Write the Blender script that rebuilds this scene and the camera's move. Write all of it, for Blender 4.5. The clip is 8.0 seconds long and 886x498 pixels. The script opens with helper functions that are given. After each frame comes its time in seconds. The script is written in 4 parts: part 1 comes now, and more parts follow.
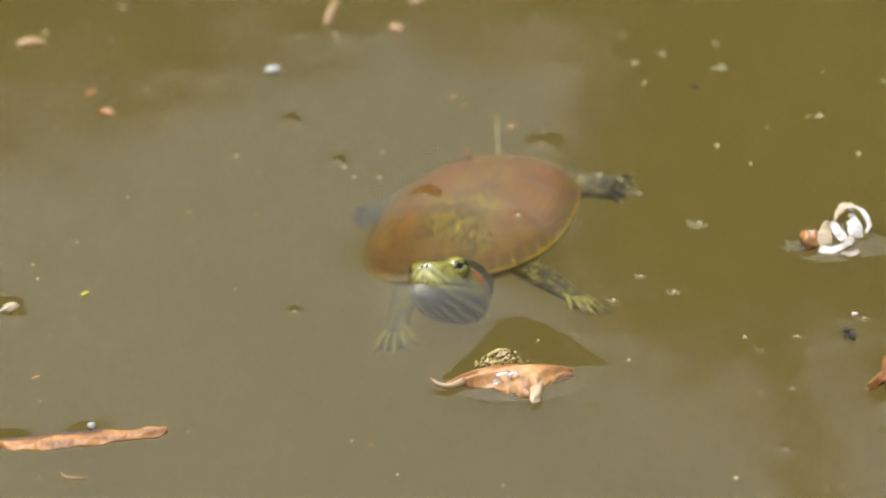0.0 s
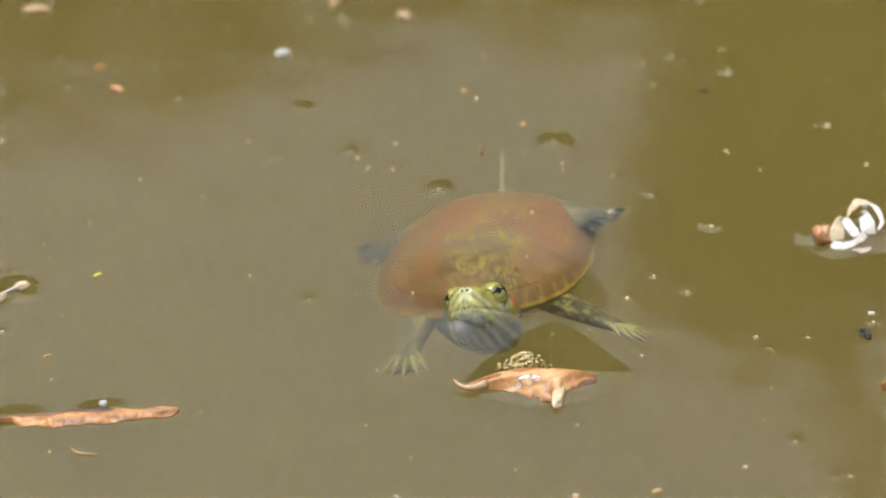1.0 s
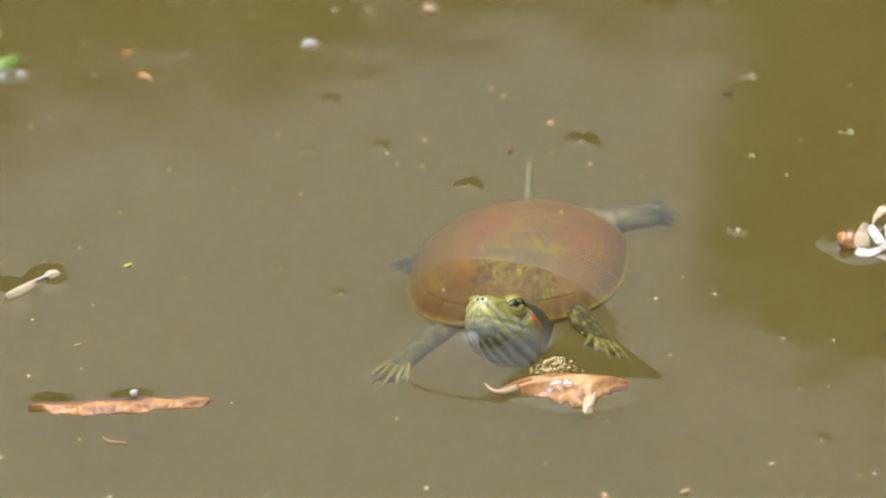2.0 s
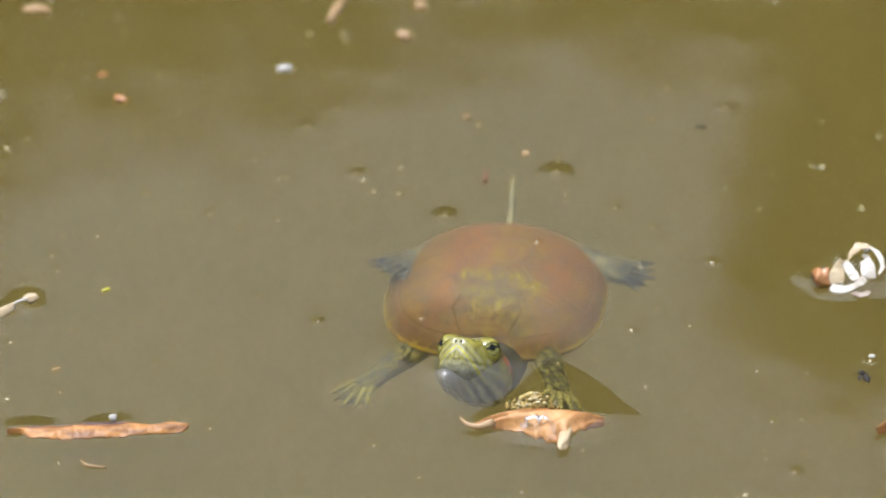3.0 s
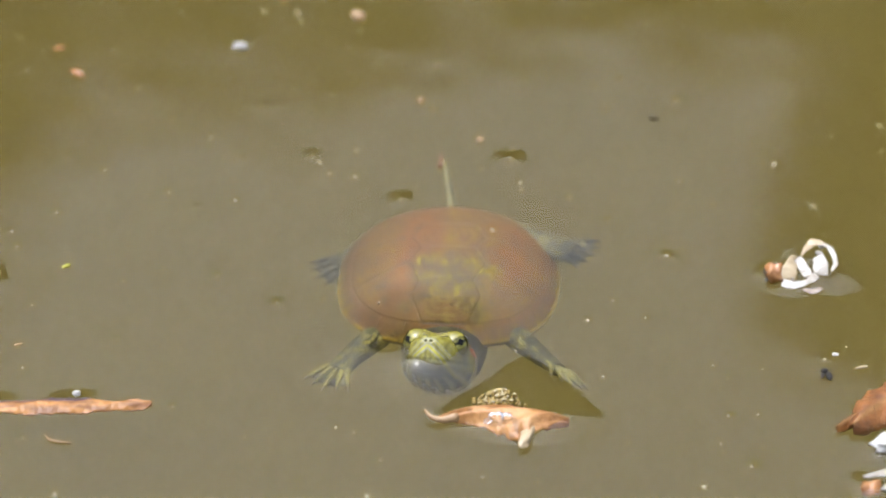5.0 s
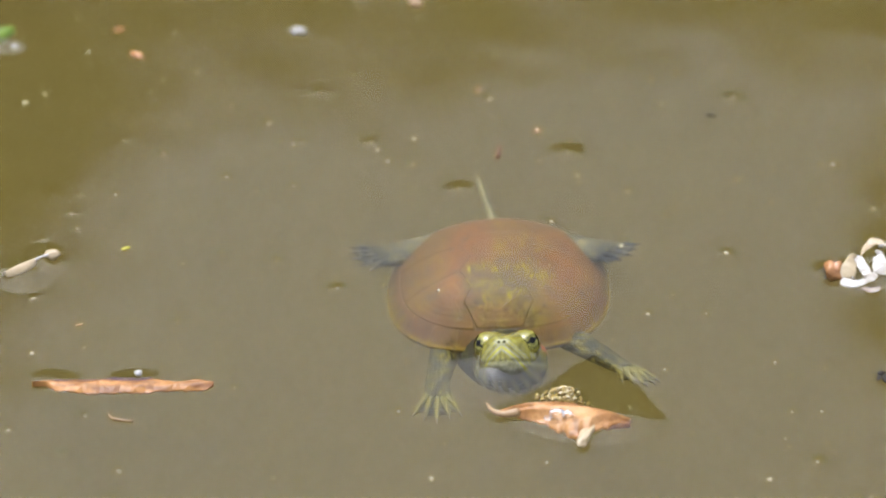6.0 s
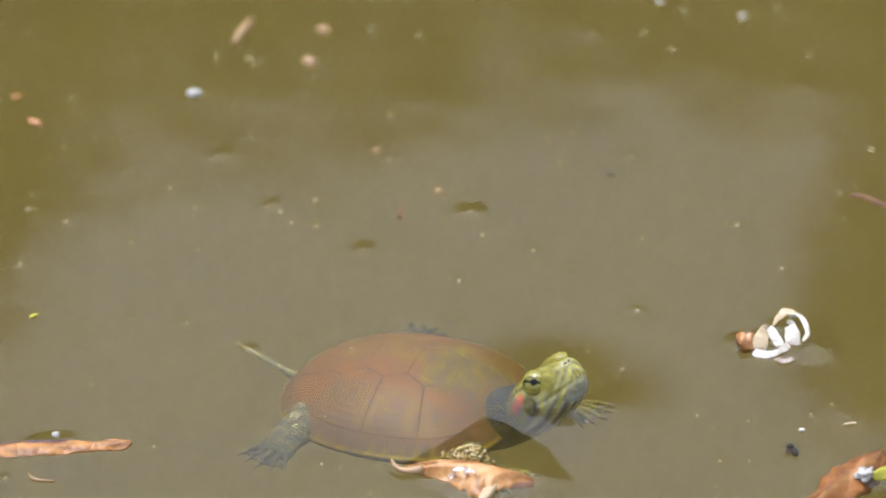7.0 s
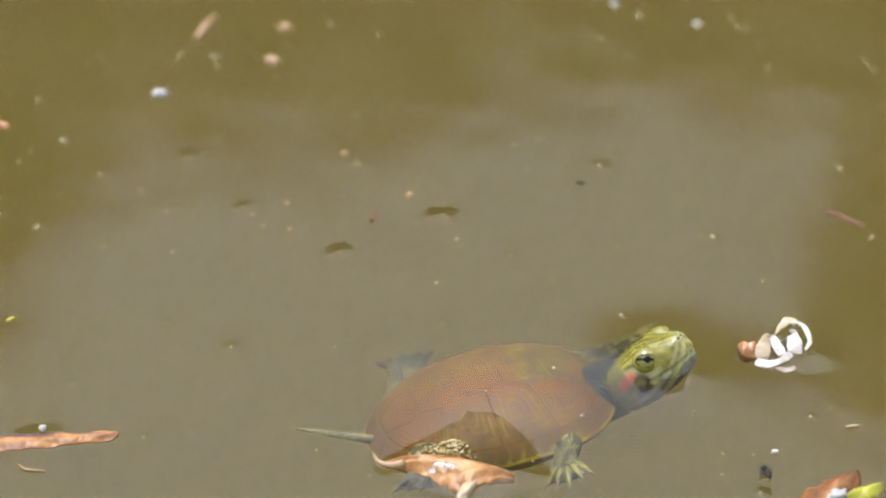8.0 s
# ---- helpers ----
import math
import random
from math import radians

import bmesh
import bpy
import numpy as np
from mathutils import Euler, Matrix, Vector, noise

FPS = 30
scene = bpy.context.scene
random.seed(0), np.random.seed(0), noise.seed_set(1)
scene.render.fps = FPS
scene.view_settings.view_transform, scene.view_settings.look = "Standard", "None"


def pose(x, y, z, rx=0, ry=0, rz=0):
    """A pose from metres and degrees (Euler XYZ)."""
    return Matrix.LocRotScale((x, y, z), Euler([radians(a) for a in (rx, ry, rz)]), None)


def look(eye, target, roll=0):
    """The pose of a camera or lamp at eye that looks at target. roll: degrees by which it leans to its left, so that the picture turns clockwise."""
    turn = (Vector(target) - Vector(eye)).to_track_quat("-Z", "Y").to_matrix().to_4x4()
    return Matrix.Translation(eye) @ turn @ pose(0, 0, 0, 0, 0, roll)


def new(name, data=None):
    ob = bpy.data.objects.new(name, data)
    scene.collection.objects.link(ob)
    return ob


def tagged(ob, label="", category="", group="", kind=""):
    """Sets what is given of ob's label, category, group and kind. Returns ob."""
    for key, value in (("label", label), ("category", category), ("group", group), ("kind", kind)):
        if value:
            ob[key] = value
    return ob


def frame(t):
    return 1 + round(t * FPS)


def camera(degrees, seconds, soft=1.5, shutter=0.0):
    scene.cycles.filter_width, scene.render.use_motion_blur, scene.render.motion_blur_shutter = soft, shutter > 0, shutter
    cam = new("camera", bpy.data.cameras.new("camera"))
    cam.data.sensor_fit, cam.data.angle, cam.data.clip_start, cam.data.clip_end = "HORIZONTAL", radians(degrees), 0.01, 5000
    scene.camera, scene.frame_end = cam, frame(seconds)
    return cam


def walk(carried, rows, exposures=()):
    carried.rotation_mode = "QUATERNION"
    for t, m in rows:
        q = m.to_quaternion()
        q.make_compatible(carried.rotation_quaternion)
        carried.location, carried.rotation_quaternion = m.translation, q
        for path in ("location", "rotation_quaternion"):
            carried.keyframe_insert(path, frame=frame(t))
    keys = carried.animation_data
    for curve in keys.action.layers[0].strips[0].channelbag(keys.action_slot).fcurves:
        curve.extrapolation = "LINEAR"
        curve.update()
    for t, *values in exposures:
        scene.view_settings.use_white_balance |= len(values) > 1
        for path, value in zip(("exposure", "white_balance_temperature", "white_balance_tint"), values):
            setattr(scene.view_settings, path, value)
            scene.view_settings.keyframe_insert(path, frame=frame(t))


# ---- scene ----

# the lens looks down at the pond from the bank; it only turns
cam = camera(10.0, 8.0, soft=1.8)
cam.data.dof.use_dof = True
cam.data.dof.focus_distance = 2.45
cam.data.dof.aperture_fstop = 5.0
EYE = (0.0, -2.1200, 1.3768)


def aim(yaw, pitch, roll):
    return pose(*EYE, 90 + pitch, 0, yaw) @ pose(0, 0, 0, 0, 0, roll)


PATH = [
    (0, -2.718, -33.035, -2.613),
    (0.5, -2.476, -33.069, -1.761),
    (1, -1.891, -33.144, -1.507),
    (1.5, -1.101, -33.307, -1.419),
    (3, -0.573, -32.889, -0.226),
    (3.5, 0.000, -33.000, 0.000),
    (4, 0.146, -33.067, 0.721),
    (5.5, 0.361, -33.067, 2.005),
    (6, 1.245, -33.198, 2.323),
    (6.5, 0.590, -33.222, 2.992),
    (7, 0.462, -32.485, 1.631),
    (7.5, 0.805, -32.279, 0.985),
    (8, 0.529, -32.467, 1.181),
]
# seconds, stops, kelvin, tint: the picture grows a little lighter and cooler as the shot goes on
EXPOSURES = [(0, 0.18, 6600, 10), (0.5, 0.23, 6540, 10), (1.5, 0.27, 6420, 10), (4, 0.27, 6330, 11), (5.5, 0.27, 6190, 12.5), (6.5, 0.27, 6120, 12.5), (7.2, 0.26, 6180, 13), (8, 0.27, 6150, 13)]
walk(cam, [(t, aim(a, b, c)) for t, a, b, c in PATH], EXPOSURES)

# ---- light ----
SUN_EL, SUN_AZ = radians(73), radians(-70)  # azimuth clockwise from the far bank (+y)
to_sun = Vector((math.sin(SUN_AZ) * math.cos(SUN_EL), math.cos(SUN_AZ) * math.cos(SUN_EL), math.sin(SUN_EL)))
world = bpy.data.worlds.new("sky")
scene.world = world
world.use_nodes = True
wn = world.node_tree.nodes
sky = wn.new("ShaderNodeTexSky")
sky.sky_type = "NISHITA"
sky.sun_disc = False
sky.sun_elevation = SUN_EL
sky.sun_rotation = SUN_AZ
sky.air_density, sky.dust_density = 1.2, 3.0
wn["Background"].inputs["Strength"].default_value = 0.13
# bright summer haze over the blue, whiter towards the sun
haze = wn.new("ShaderNodeMix")
haze.data_type = "RGBA"
haze.inputs[0].default_value = 0.6
glow_c = wn.new("ShaderNodeTexCoord")
glow_d = wn.new("ShaderNodeVectorMath")
glow_d.operation = "DOT_PRODUCT"
glow_d.inputs[1].default_value = to_sun
glow_p = wn.new("ShaderNodeMath")
glow_p.operation = "POWER"
glow_p.use_clamp = True
glow_p.inputs[1].default_value = 6.0
glow_m = wn.new("ShaderNodeMath")
glow_m.operation = "MULTIPLY_ADD"
glow_m.inputs[1].default_value = 5.4
glow_m.inputs[2].default_value = 0.58
glow_s = wn.new("ShaderNodeVectorMath")
glow_s.operation = "SCALE"
glow_s.inputs[0].default_value = (14.5, 15.6, 18.2)
wl = world.node_tree.links
wl.new(glow_c.outputs["Generated"], glow_d.inputs[0])
wl.new(glow_d.outputs["Value"], glow_p.inputs[0])
wl.new(glow_p.outputs[0], glow_m.inputs[0])
wl.new(glow_m.outputs[0], glow_s.inputs["Scale"])
wl.new(glow_s.outputs[0], haze.inputs[7])
world.node_tree.links.new(sky.outputs[0], haze.inputs[6])
world.node_tree.links.new(haze.outputs[2], wn["Background"].inputs["Color"])

sun = new("sun", bpy.data.lights.new("sun", "SUN"))
sun.data.energy = 2.75
sun.data.angle = radians(1.2)
sun.data.color = (1.0, 0.95, 0.87)
sun.matrix_world = look(to_sun * 20, (0, 0, 0))


# ---- how the surface drifts: a slow current to the left, quicker far out ----
DRIFT_X = [-0.0215, -0.00608, -0.02, 0.00674, -0.00634, -8.79e-05, 0.000626, 0.00104, -0.000489, -0.00157, 0.00674, 0.00499, 6.36e-05, 0.000229, -0.000453, -0.00185, -0.000637, -0.000236]
DRIFT_Y = [-0.000624, 0.00685, 0.0033, -0.00995, -0.0127, 0.0201, 0.000263, 0.00099, -0.000917, 0.00643, -0.00891, -0.00271, -1.75e-05, -0.000662, -0.000767, -0.00261, -0.00136, 0.00464]


def flow(x, y, t):
    s = t - 3.5
    form = (1, x, y, x * y, x * x, y * y)
    b = [f * s ** k for k in (1, 2, 3) for f in form]
    return (x + sum(p * q for p, q in zip(b, DRIFT_X)), y + sum(p * q for p, q in zip(b, DRIFT_Y)))


DRIFT_TIMES = (0, 1, 2, 3, 4, 5, 6, 7, 8)


def drift_rows(x, y, z=0.0, rz=0.0, tilt=(0, 0), spin=0.0):
    rows = []
    for t in DRIFT_TIMES:
        a, b = flow(x, y, t)
        c, d = flow(x + 0.01, y, t)
        turn = math.degrees(math.atan2(d - b, c - a))
        rows.append((t, pose(a, b, z, tilt[0], tilt[1], rz + turn + spin * (t - 3.5))))
    return rows


KEYED = []  # (thing, rows), keyed in motions()


# ---- materials ----
class Nodes:
    def __init__(self, name, mat=None):
        self.mat = mat or bpy.data.materials.new(name)
        self.mat.use_nodes = True
        self.tree = self.mat.node_tree
        self.n, self.l = self.tree.nodes, self.tree.links
        self.bsdf = self.n["Principled BSDF"]
        self.out = self.n["Material Output"]

    def add(self, kind, **values):
        node = self.n.new(kind)
        for key, v in values.items():
            node.inputs[key.replace("_", " ")].default_value = v
        return node

    def link(self, a, b):
        self.l.new(a, b)


def noise_node(m, scale, detail=4.0, rough=0.55, coords="Object"):
    tc = m.add("ShaderNodeTexCoord")
    nz = m.add("ShaderNodeTexNoise", Scale=scale, Detail=detail, Roughness=rough)
    m.link(tc.outputs[coords], nz.inputs["Vector"])
    return nz


def mixed(m, fac, a, b, kind="MIX"):
    mx = m.n.new("ShaderNodeMix")
    mx.data_type = "RGBA"
    mx.blend_type = kind
    for sock, v in ((mx.inputs[0], fac), (mx.inputs[6], a), (mx.inputs[7], b)):
        if hasattr(v, "is_output"):
            m.link(v, sock)
        else:
            sock.default_value = v if isinstance(v, float) else (*v, 1)
    return mx.outputs[2]


def ramp(m, src, lo, hi, a=(0, 0, 0), b=(1, 1, 1)):
    r = m.n.new("ShaderNodeValToRGB")
    r.color_ramp.elements[0].position, r.color_ramp.elements[1].position = lo, hi
    r.color_ramp.elements[0].color, r.color_ramp.elements[1].color = (*a, 1), (*b, 1)
    m.link(src, r.inputs[0])
    return r.outputs[0]


def surface(name, colour, dark, scale, rough=0.5, bump=0.3, depth=0.0004, spec=0.5, vary=0.0, attr=False, sss=0.0, fine=None):
    """A mottled surface: two scales of grain in colour, and relief. attr: the colour comes painted on the mesh."""
    m = Nodes(name)
    big, small = noise_node(m, scale, 5), noise_node(m, fine or scale * 7, 3)
    if attr:
        va = m.n.new("ShaderNodeVertexColor")
        va.layer_name = "Col"
        base = va.outputs[0]
        base = mixed(m, ramp(m, big.outputs[0], 0.35, 0.75), base, mixed(m, 0.55, base, dark))
    else:
        base = mixed(m, ramp(m, big.outputs[0], 0.35, 0.7), colour, dark)
    base = mixed(m, ramp(m, small.outputs[0], 0.4, 0.75), base, mixed(m, 0.3, base, dark))
    if vary:
        oi = m.n.new("ShaderNodeObjectInfo")
        hsv = m.n.new("ShaderNodeHueSaturation")
        mr = m.add("ShaderNodeMapRange", To_Min=1 - vary, To_Max=1 + vary)
        m.link(oi.outputs["Random"], mr.inputs[0])
        m.link(mr.outputs[0], hsv.inputs["Value"])
        m.link(base, hsv.inputs["Color"])
        base = hsv.outputs[0]
    m.link(base, m.bsdf.inputs["Base Color"])
    m.bsdf.inputs["Roughness"].default_value = rough
    m.bsdf.inputs["Specular IOR Level"].default_value = spec
    if sss:
        m.bsdf.inputs["Subsurface Weight"].default_value = sss
        m.bsdf.inputs["Subsurface Radius"].default_value = (0.004, 0.002, 0.001)
        m.bsdf.inputs["Subsurface Scale"].default_value = 0.5
    bp = m.add("ShaderNodeBump", Strength=bump, Distance=depth)
    m.link(small.outputs[0], bp.inputs["Height"])
    m.link(bp.outputs[0], m.bsdf.inputs["Normal"])
    return m.mat


MURK = (0.0775, 0.0580, 0.0142)
MURK_DARK = (0.068, 0.0515, 0.0120)


def water(name, veil, gloss=True, wave=0.0013, tint=1.0, whole=False, rough=0.02):
    """Silty pond water: veil is how much of what lies below it hides."""
    m = Nodes(name)
    m.n.remove(m.bsdf)
    cloud = noise_node(m, 2.2, 5, 0.6)
    col = tuple(c * tint * 0.96 for c in MURK) if whole else mixed(m, ramp(m, cloud.outputs[0], 0.38, 0.68), tuple(c * tint for c in MURK), tuple(c * tint for c in MURK_DARK))
    silt = m.add("ShaderNodeBsdfDiffuse")
    if whole:
        silt.inputs["Color"].default_value = (*col, 1)
    else:
        m.link(col, silt.inputs["Color"])
    body = silt.outputs[0]
    if veil < 1:
        clear = m.add("ShaderNodeBsdfTransparent", Color=(1, 1, 1, 1))
        mx = m.n.new("ShaderNodeMixShader")
        mx.inputs[0].default_value = veil
        m.link(clear.outputs[0], mx.inputs[1])
        m.link(body, mx.inputs[2])
        body = mx.outputs[0]
    if gloss:
        shine = m.add("ShaderNodeBsdfGlossy", Roughness=rough)
        fr = m.add("ShaderNodeFresnel", IOR=1.42)
        if wave:
            swell, chop = noise_node(m, 5.0, 2, 0.4), noise_node(m, 26.0, 2, 0.5)
            add = m.n.new("ShaderNodeMath")
            add.operation = "MULTIPLY_ADD"
            add.inputs[1].default_value = 0.12
            m.link(chop.outputs[0], add.inputs[0])
            m.link(swell.outputs[0], add.inputs[2])
            bp = m.add("ShaderNodeBump", Strength=1.0, Distance=wave)
            m.link(add.outputs[0], bp.inputs["Height"])
            m.link(bp.outputs[0], shine.inputs["Normal"])
            m.link(bp.outputs[0], fr.inputs["Normal"])
        mx = m.n.new("ShaderNodeMixShader")
        m.link(fr.outputs[0], mx.inputs[0])
        m.link(body, mx.inputs[1])
        m.link(shine.outputs[0], mx.inputs[2])
        body = mx.outputs[0]
    m.link(body, m.out.inputs["Surface"])
    return m.mat


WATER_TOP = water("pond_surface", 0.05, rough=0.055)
WATER_SILT = [water("silt_haze_sheet", v, gloss=False) for v in (0.09, 0.09)]
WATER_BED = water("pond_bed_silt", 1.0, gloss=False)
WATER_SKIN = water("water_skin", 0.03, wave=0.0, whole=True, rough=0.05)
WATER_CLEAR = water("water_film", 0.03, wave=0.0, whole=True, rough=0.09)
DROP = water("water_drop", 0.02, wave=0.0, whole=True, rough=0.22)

SHELL = surface("shell_horn", (0.2, 0.09, 0.035), (0.08, 0.042, 0.010), 70, 0.5, 0.25, 0.0005, 0.12, attr=True, fine=420)


def shell_lines(mat):
    """Worn horn: fine wavy yellow-green lines over the front of the back, and small dark pits."""
    m = Nodes("", mat)
    base = m.bsdf.inputs["Base Color"].links[0].from_socket
    tc = m.add("ShaderNodeTexCoord")
    wave = m.add("ShaderNodeTexWave", Scale=150.0, Distortion=18.0, Detail=2.0, Detail_Scale=0.7)
    m.link(tc.outputs["Object"], wave.inputs["Vector"])
    # an oval on the front of the back, broken up by noise
    sub = m.n.new("ShaderNodeVectorMath")
    sub.operation = "MULTIPLY_ADD"
    sub.inputs[1].default_value = (34, 36, 0)
    sub.inputs[2].default_value = (0.08, -0.98, 0)
    m.link(tc.outputs["Object"], sub.inputs[0])
    ln = m.n.new("ShaderNodeVectorMath")
    ln.operation = "LENGTH"
    m.link(sub.outputs[0], ln.inputs[0])
    patch = noise_node(m, 55, 3)
    add = m.n.new("ShaderNodeMath")
    add.operation = "MULTIPLY_ADD"
    add.inputs[1].default_value = -2.6
    m.link(patch.outputs[0], add.inputs[0])
    m.link(ln.outputs["Value"], add.inputs[2])
    mr = m.add("ShaderNodeMapRange", From_Min=-0.9, From_Max=-0.3, To_Min=1.0, To_Max=0.0)
    m.link(add.outputs[0], mr.inputs[0])
    ground_c = mixed(m, mr.outputs[0], base, mixed(m, 0.6, base, (0.05, 0.035, 0.008)))
    line = m.n.new("ShaderNodeMath")
    line.operation = "MULTIPLY"
    torn = noise_node(m, 150, 3, 0.7)
    cut = m.n.new("ShaderNodeMath")
    cut.operation = "MULTIPLY"
    m.link(ramp(m, wave.outputs["Fac"], 0.6, 0.85), cut.inputs[0])
    m.link(ramp(m, torn.outputs[0], 0.42, 0.58), cut.inputs[1])
    m.link(cut.outputs[0], line.inputs[0])
    m.link(mr.outputs[0], line.inputs[1])
    col = mixed(m, line.outputs[0], ground_c, (0.30, 0.235, 0.014))
    pits = noise_node(m, 240, 2)
    col = mixed(m, ramp(m, pits.outputs[0], 0.64, 0.70), col, (0.045, 0.028, 0.009))
    streak = noise_node(m, 28, 5, 0.7)
    col = mixed(m, ramp(m, streak.outputs[0], 0.56, 0.72), col, mixed(m, 0.75, col, (0.045, 0.026, 0.008)))
    m.l.remove(m.bsdf.inputs["Base Color"].links[0])
    m.link(col, m.bsdf.inputs["Base Color"])
    return mat


shell_lines(SHELL)
SEAM = surface("shell_seam", (0.075, 0.036, 0.011), (0.05, 0.025, 0.008), 120, 0.6, 0.4)


def scaly(mat, cell, depth, shade):
    """Small raised scales with dark joints over a painted skin."""
    m = Nodes("", mat)
    base = m.bsdf.inputs["Base Color"].links[0].from_socket
    tc = m.add("ShaderNodeTexCoord")
    vo = m.add("ShaderNodeTexVoronoi", Scale=cell)
    vo.feature = "DISTANCE_TO_EDGE"
    m.link(tc.outputs["Object"], vo.inputs["Vector"])
    joint = ramp(m, vo.outputs["Distance"], 0.02, 0.22)
    col = mixed(m, joint, mixed(m, shade, base, (0.012, 0.012, 0.008)), base)
    m.link(col, m.bsdf.inputs["Base Color"])
    bp = m.add("ShaderNodeBump", Strength=0.8, Distance=depth)
    m.link(joint, bp.inputs["Height"])
    m.link(bp.outputs[0], m.bsdf.inputs["Normal"])
    return mat


SKIN = scaly(surface("turtle_skin", (0.1, 0.1, 0.05), (0.04, 0.04, 0.015), 160, 0.5, 0.5, 0.0004, 0.04, attr=True, fine=1100), 430, 0.0006, 0.7)
HEAD_SKIN = surface("turtle_head_skin", (0.1, 0.1, 0.05), (0.085, 0.072, 0.012), 140, 0.14, 0.3, 0.0003, 0.45, attr=True, fine=800)


def eye_coat():
    """A wet eyeball: its colours are painted on the mesh."""
    m = Nodes("turtle_eye")
    va = m.n.new("ShaderNodeVertexColor")
    va.layer_name = "Col"
    flecks = noise_node(m, 900, 2)
    m.link(mixed(m, ramp(m, flecks.outputs[0], 0.45, 0.7), va.outputs[0], mixed(m, 0.3, va.outputs[0], (0.01, 0.01, 0.004))), m.bsdf.inputs["Base Color"])
    m.bsdf.inputs["Roughness"].default_value = 0.06
    m.bsdf.inputs["Specular IOR Level"].default_value = 0.12
    return m.mat


EYE_MAT = eye_coat()
CLAW = surface("claw_horn", (0.13, 0.11, 0.055), (0.07, 0.055, 0.03), 300, 0.4)
LEAF = surface("dry_leaf", (0.5, 0.26, 0.11), (0.13, 0.055, 0.014), 60, 0.36, 0.8, 0.0009, spec=0.28, attr=True)
PETAL = surface("cream_petal", (0.33, 0.26, 0.155), (0.21, 0.145, 0.065), 80, 0.4, 0.4, 0.0004)
RIBBON = surface("pale_shaving", (0.37, 0.345, 0.305), (0.22, 0.18, 0.125), 90, 0.4, 0.4, 0.0004)
AMBER = surface("amber_husk", (0.32, 0.15, 0.05), (0.17, 0.065, 0.02), 120, 0.25, 0.5, 0.0004)
TAN = surface("tan_seed", (0.27, 0.175, 0.08), (0.17, 0.09, 0.03), 160, 0.5, 0.4, vary=0.2)
PALE = surface("pale_fluff", (0.36, 0.345, 0.31), (0.22, 0.20, 0.165), 400, 0.5, 0.4, vary=0.15)
GRIT = surface("floating_grit", (0.46, 0.42, 0.31), (0.24, 0.2, 0.12), 500, 0.35, 0.4, vary=0.35)
DARK = surface("dark_insect", (0.024, 0.021, 0.017), (0.012, 0.011, 0.009), 300, 0.6, 0.3, spec=0.12)
GREEN = surface("green_leaf", (0.13, 0.19, 0.012), (0.08, 0.13, 0.01), 90, 0.35, 0.3)
YELLOW = surface("yellow_leaf", (0.3, 0.27, 0.014), (0.2, 0.19, 0.012), 90, 0.35, 0.3)
REDDISH = surface("red_twig", (0.15, 0.055, 0.022), (0.07, 0.024, 0.012), 200, 0.6, 0.5)
BARK = surface("bark", (0.035, 0.027, 0.02), (0.02, 0.016, 0.012), 9, 0.85, 0.8, 0.02)
FOLIAGE = surface("foliage", (0.05, 0.085, 0.02), (0.03, 0.055, 0.012), 3, 0.6, 0.0, vary=0.2)
SOIL = surface("bank_soil", (0.12, 0.1, 0.05), (0.06, 0.07, 0.025), 3, 0.9, 0.6, 0.02)


FLAKE = surface("wet_flake", (0.24, 0.2, 0.16), (0.14, 0.1, 0.07), 200, 0.25, 0.4, 0.0004)
AMBER_SILT = surface("golden_silt", (0.34, 0.25, 0.075), (0.17, 0.11, 0.03), 300, 0.2, 0.4)
BUBBLE = surface("froth_bubble", (0.26, 0.2, 0.07), (0.16, 0.11, 0.03), 500, 0.16, 0.0, spec=0.9)


# ---- mesh helpers ----
def smooth(bm):
    for f in bm.faces:
        f.smooth = True


def to_mesh(name, bm, material, paint=None):
    bmesh.ops.recalc_face_normals(bm, faces=bm.faces)
    if name.startswith(("water", "pond")) and sum(f.normal.z for f in bm.faces) < 0:
        bmesh.ops.reverse_faces(bm, faces=bm.faces)
    smooth(bm)
    me = bpy.data.meshes.new(name)
    bm.to_mesh(me)
    bm.free()
    me.materials.append(material)
    if paint:
        at = me.color_attributes.new("Col", "FLOAT_COLOR", "POINT")
        for v in me.vertices:
            at.data[v.index].color = (*paint(v.co), 1)
    return me


def part(name, bm, material, parent=None, label="", at=None, paint=None):
    ob = new(name, to_mesh(name, bm, material, paint))
    if parent is not None:
        ob.parent = parent
    if at is not None:
        ob.matrix_basis = at
    return tagged(ob, label) if label else ob


def base(name, label, category, group="", kind=""):
    ob = new(name)
    ob.empty_display_size = 0.01
    return tagged(ob, label, category, group, kind)


def loft(rings, closed_ends=True):
    bm = bmesh.new()
    rows = [[bm.verts.new(p) for p in ring] for ring in rings]
    n = len(rows[0])
    for a, b in zip(rows, rows[1:]):
        for i in range(n):
            bm.faces.new((a[i], a[(i + 1) % n], b[(i + 1) % n], b[i]))
    if closed_ends:
        bm.faces.new(rows[0])
        bm.faces.new(rows[-1])
    return bm


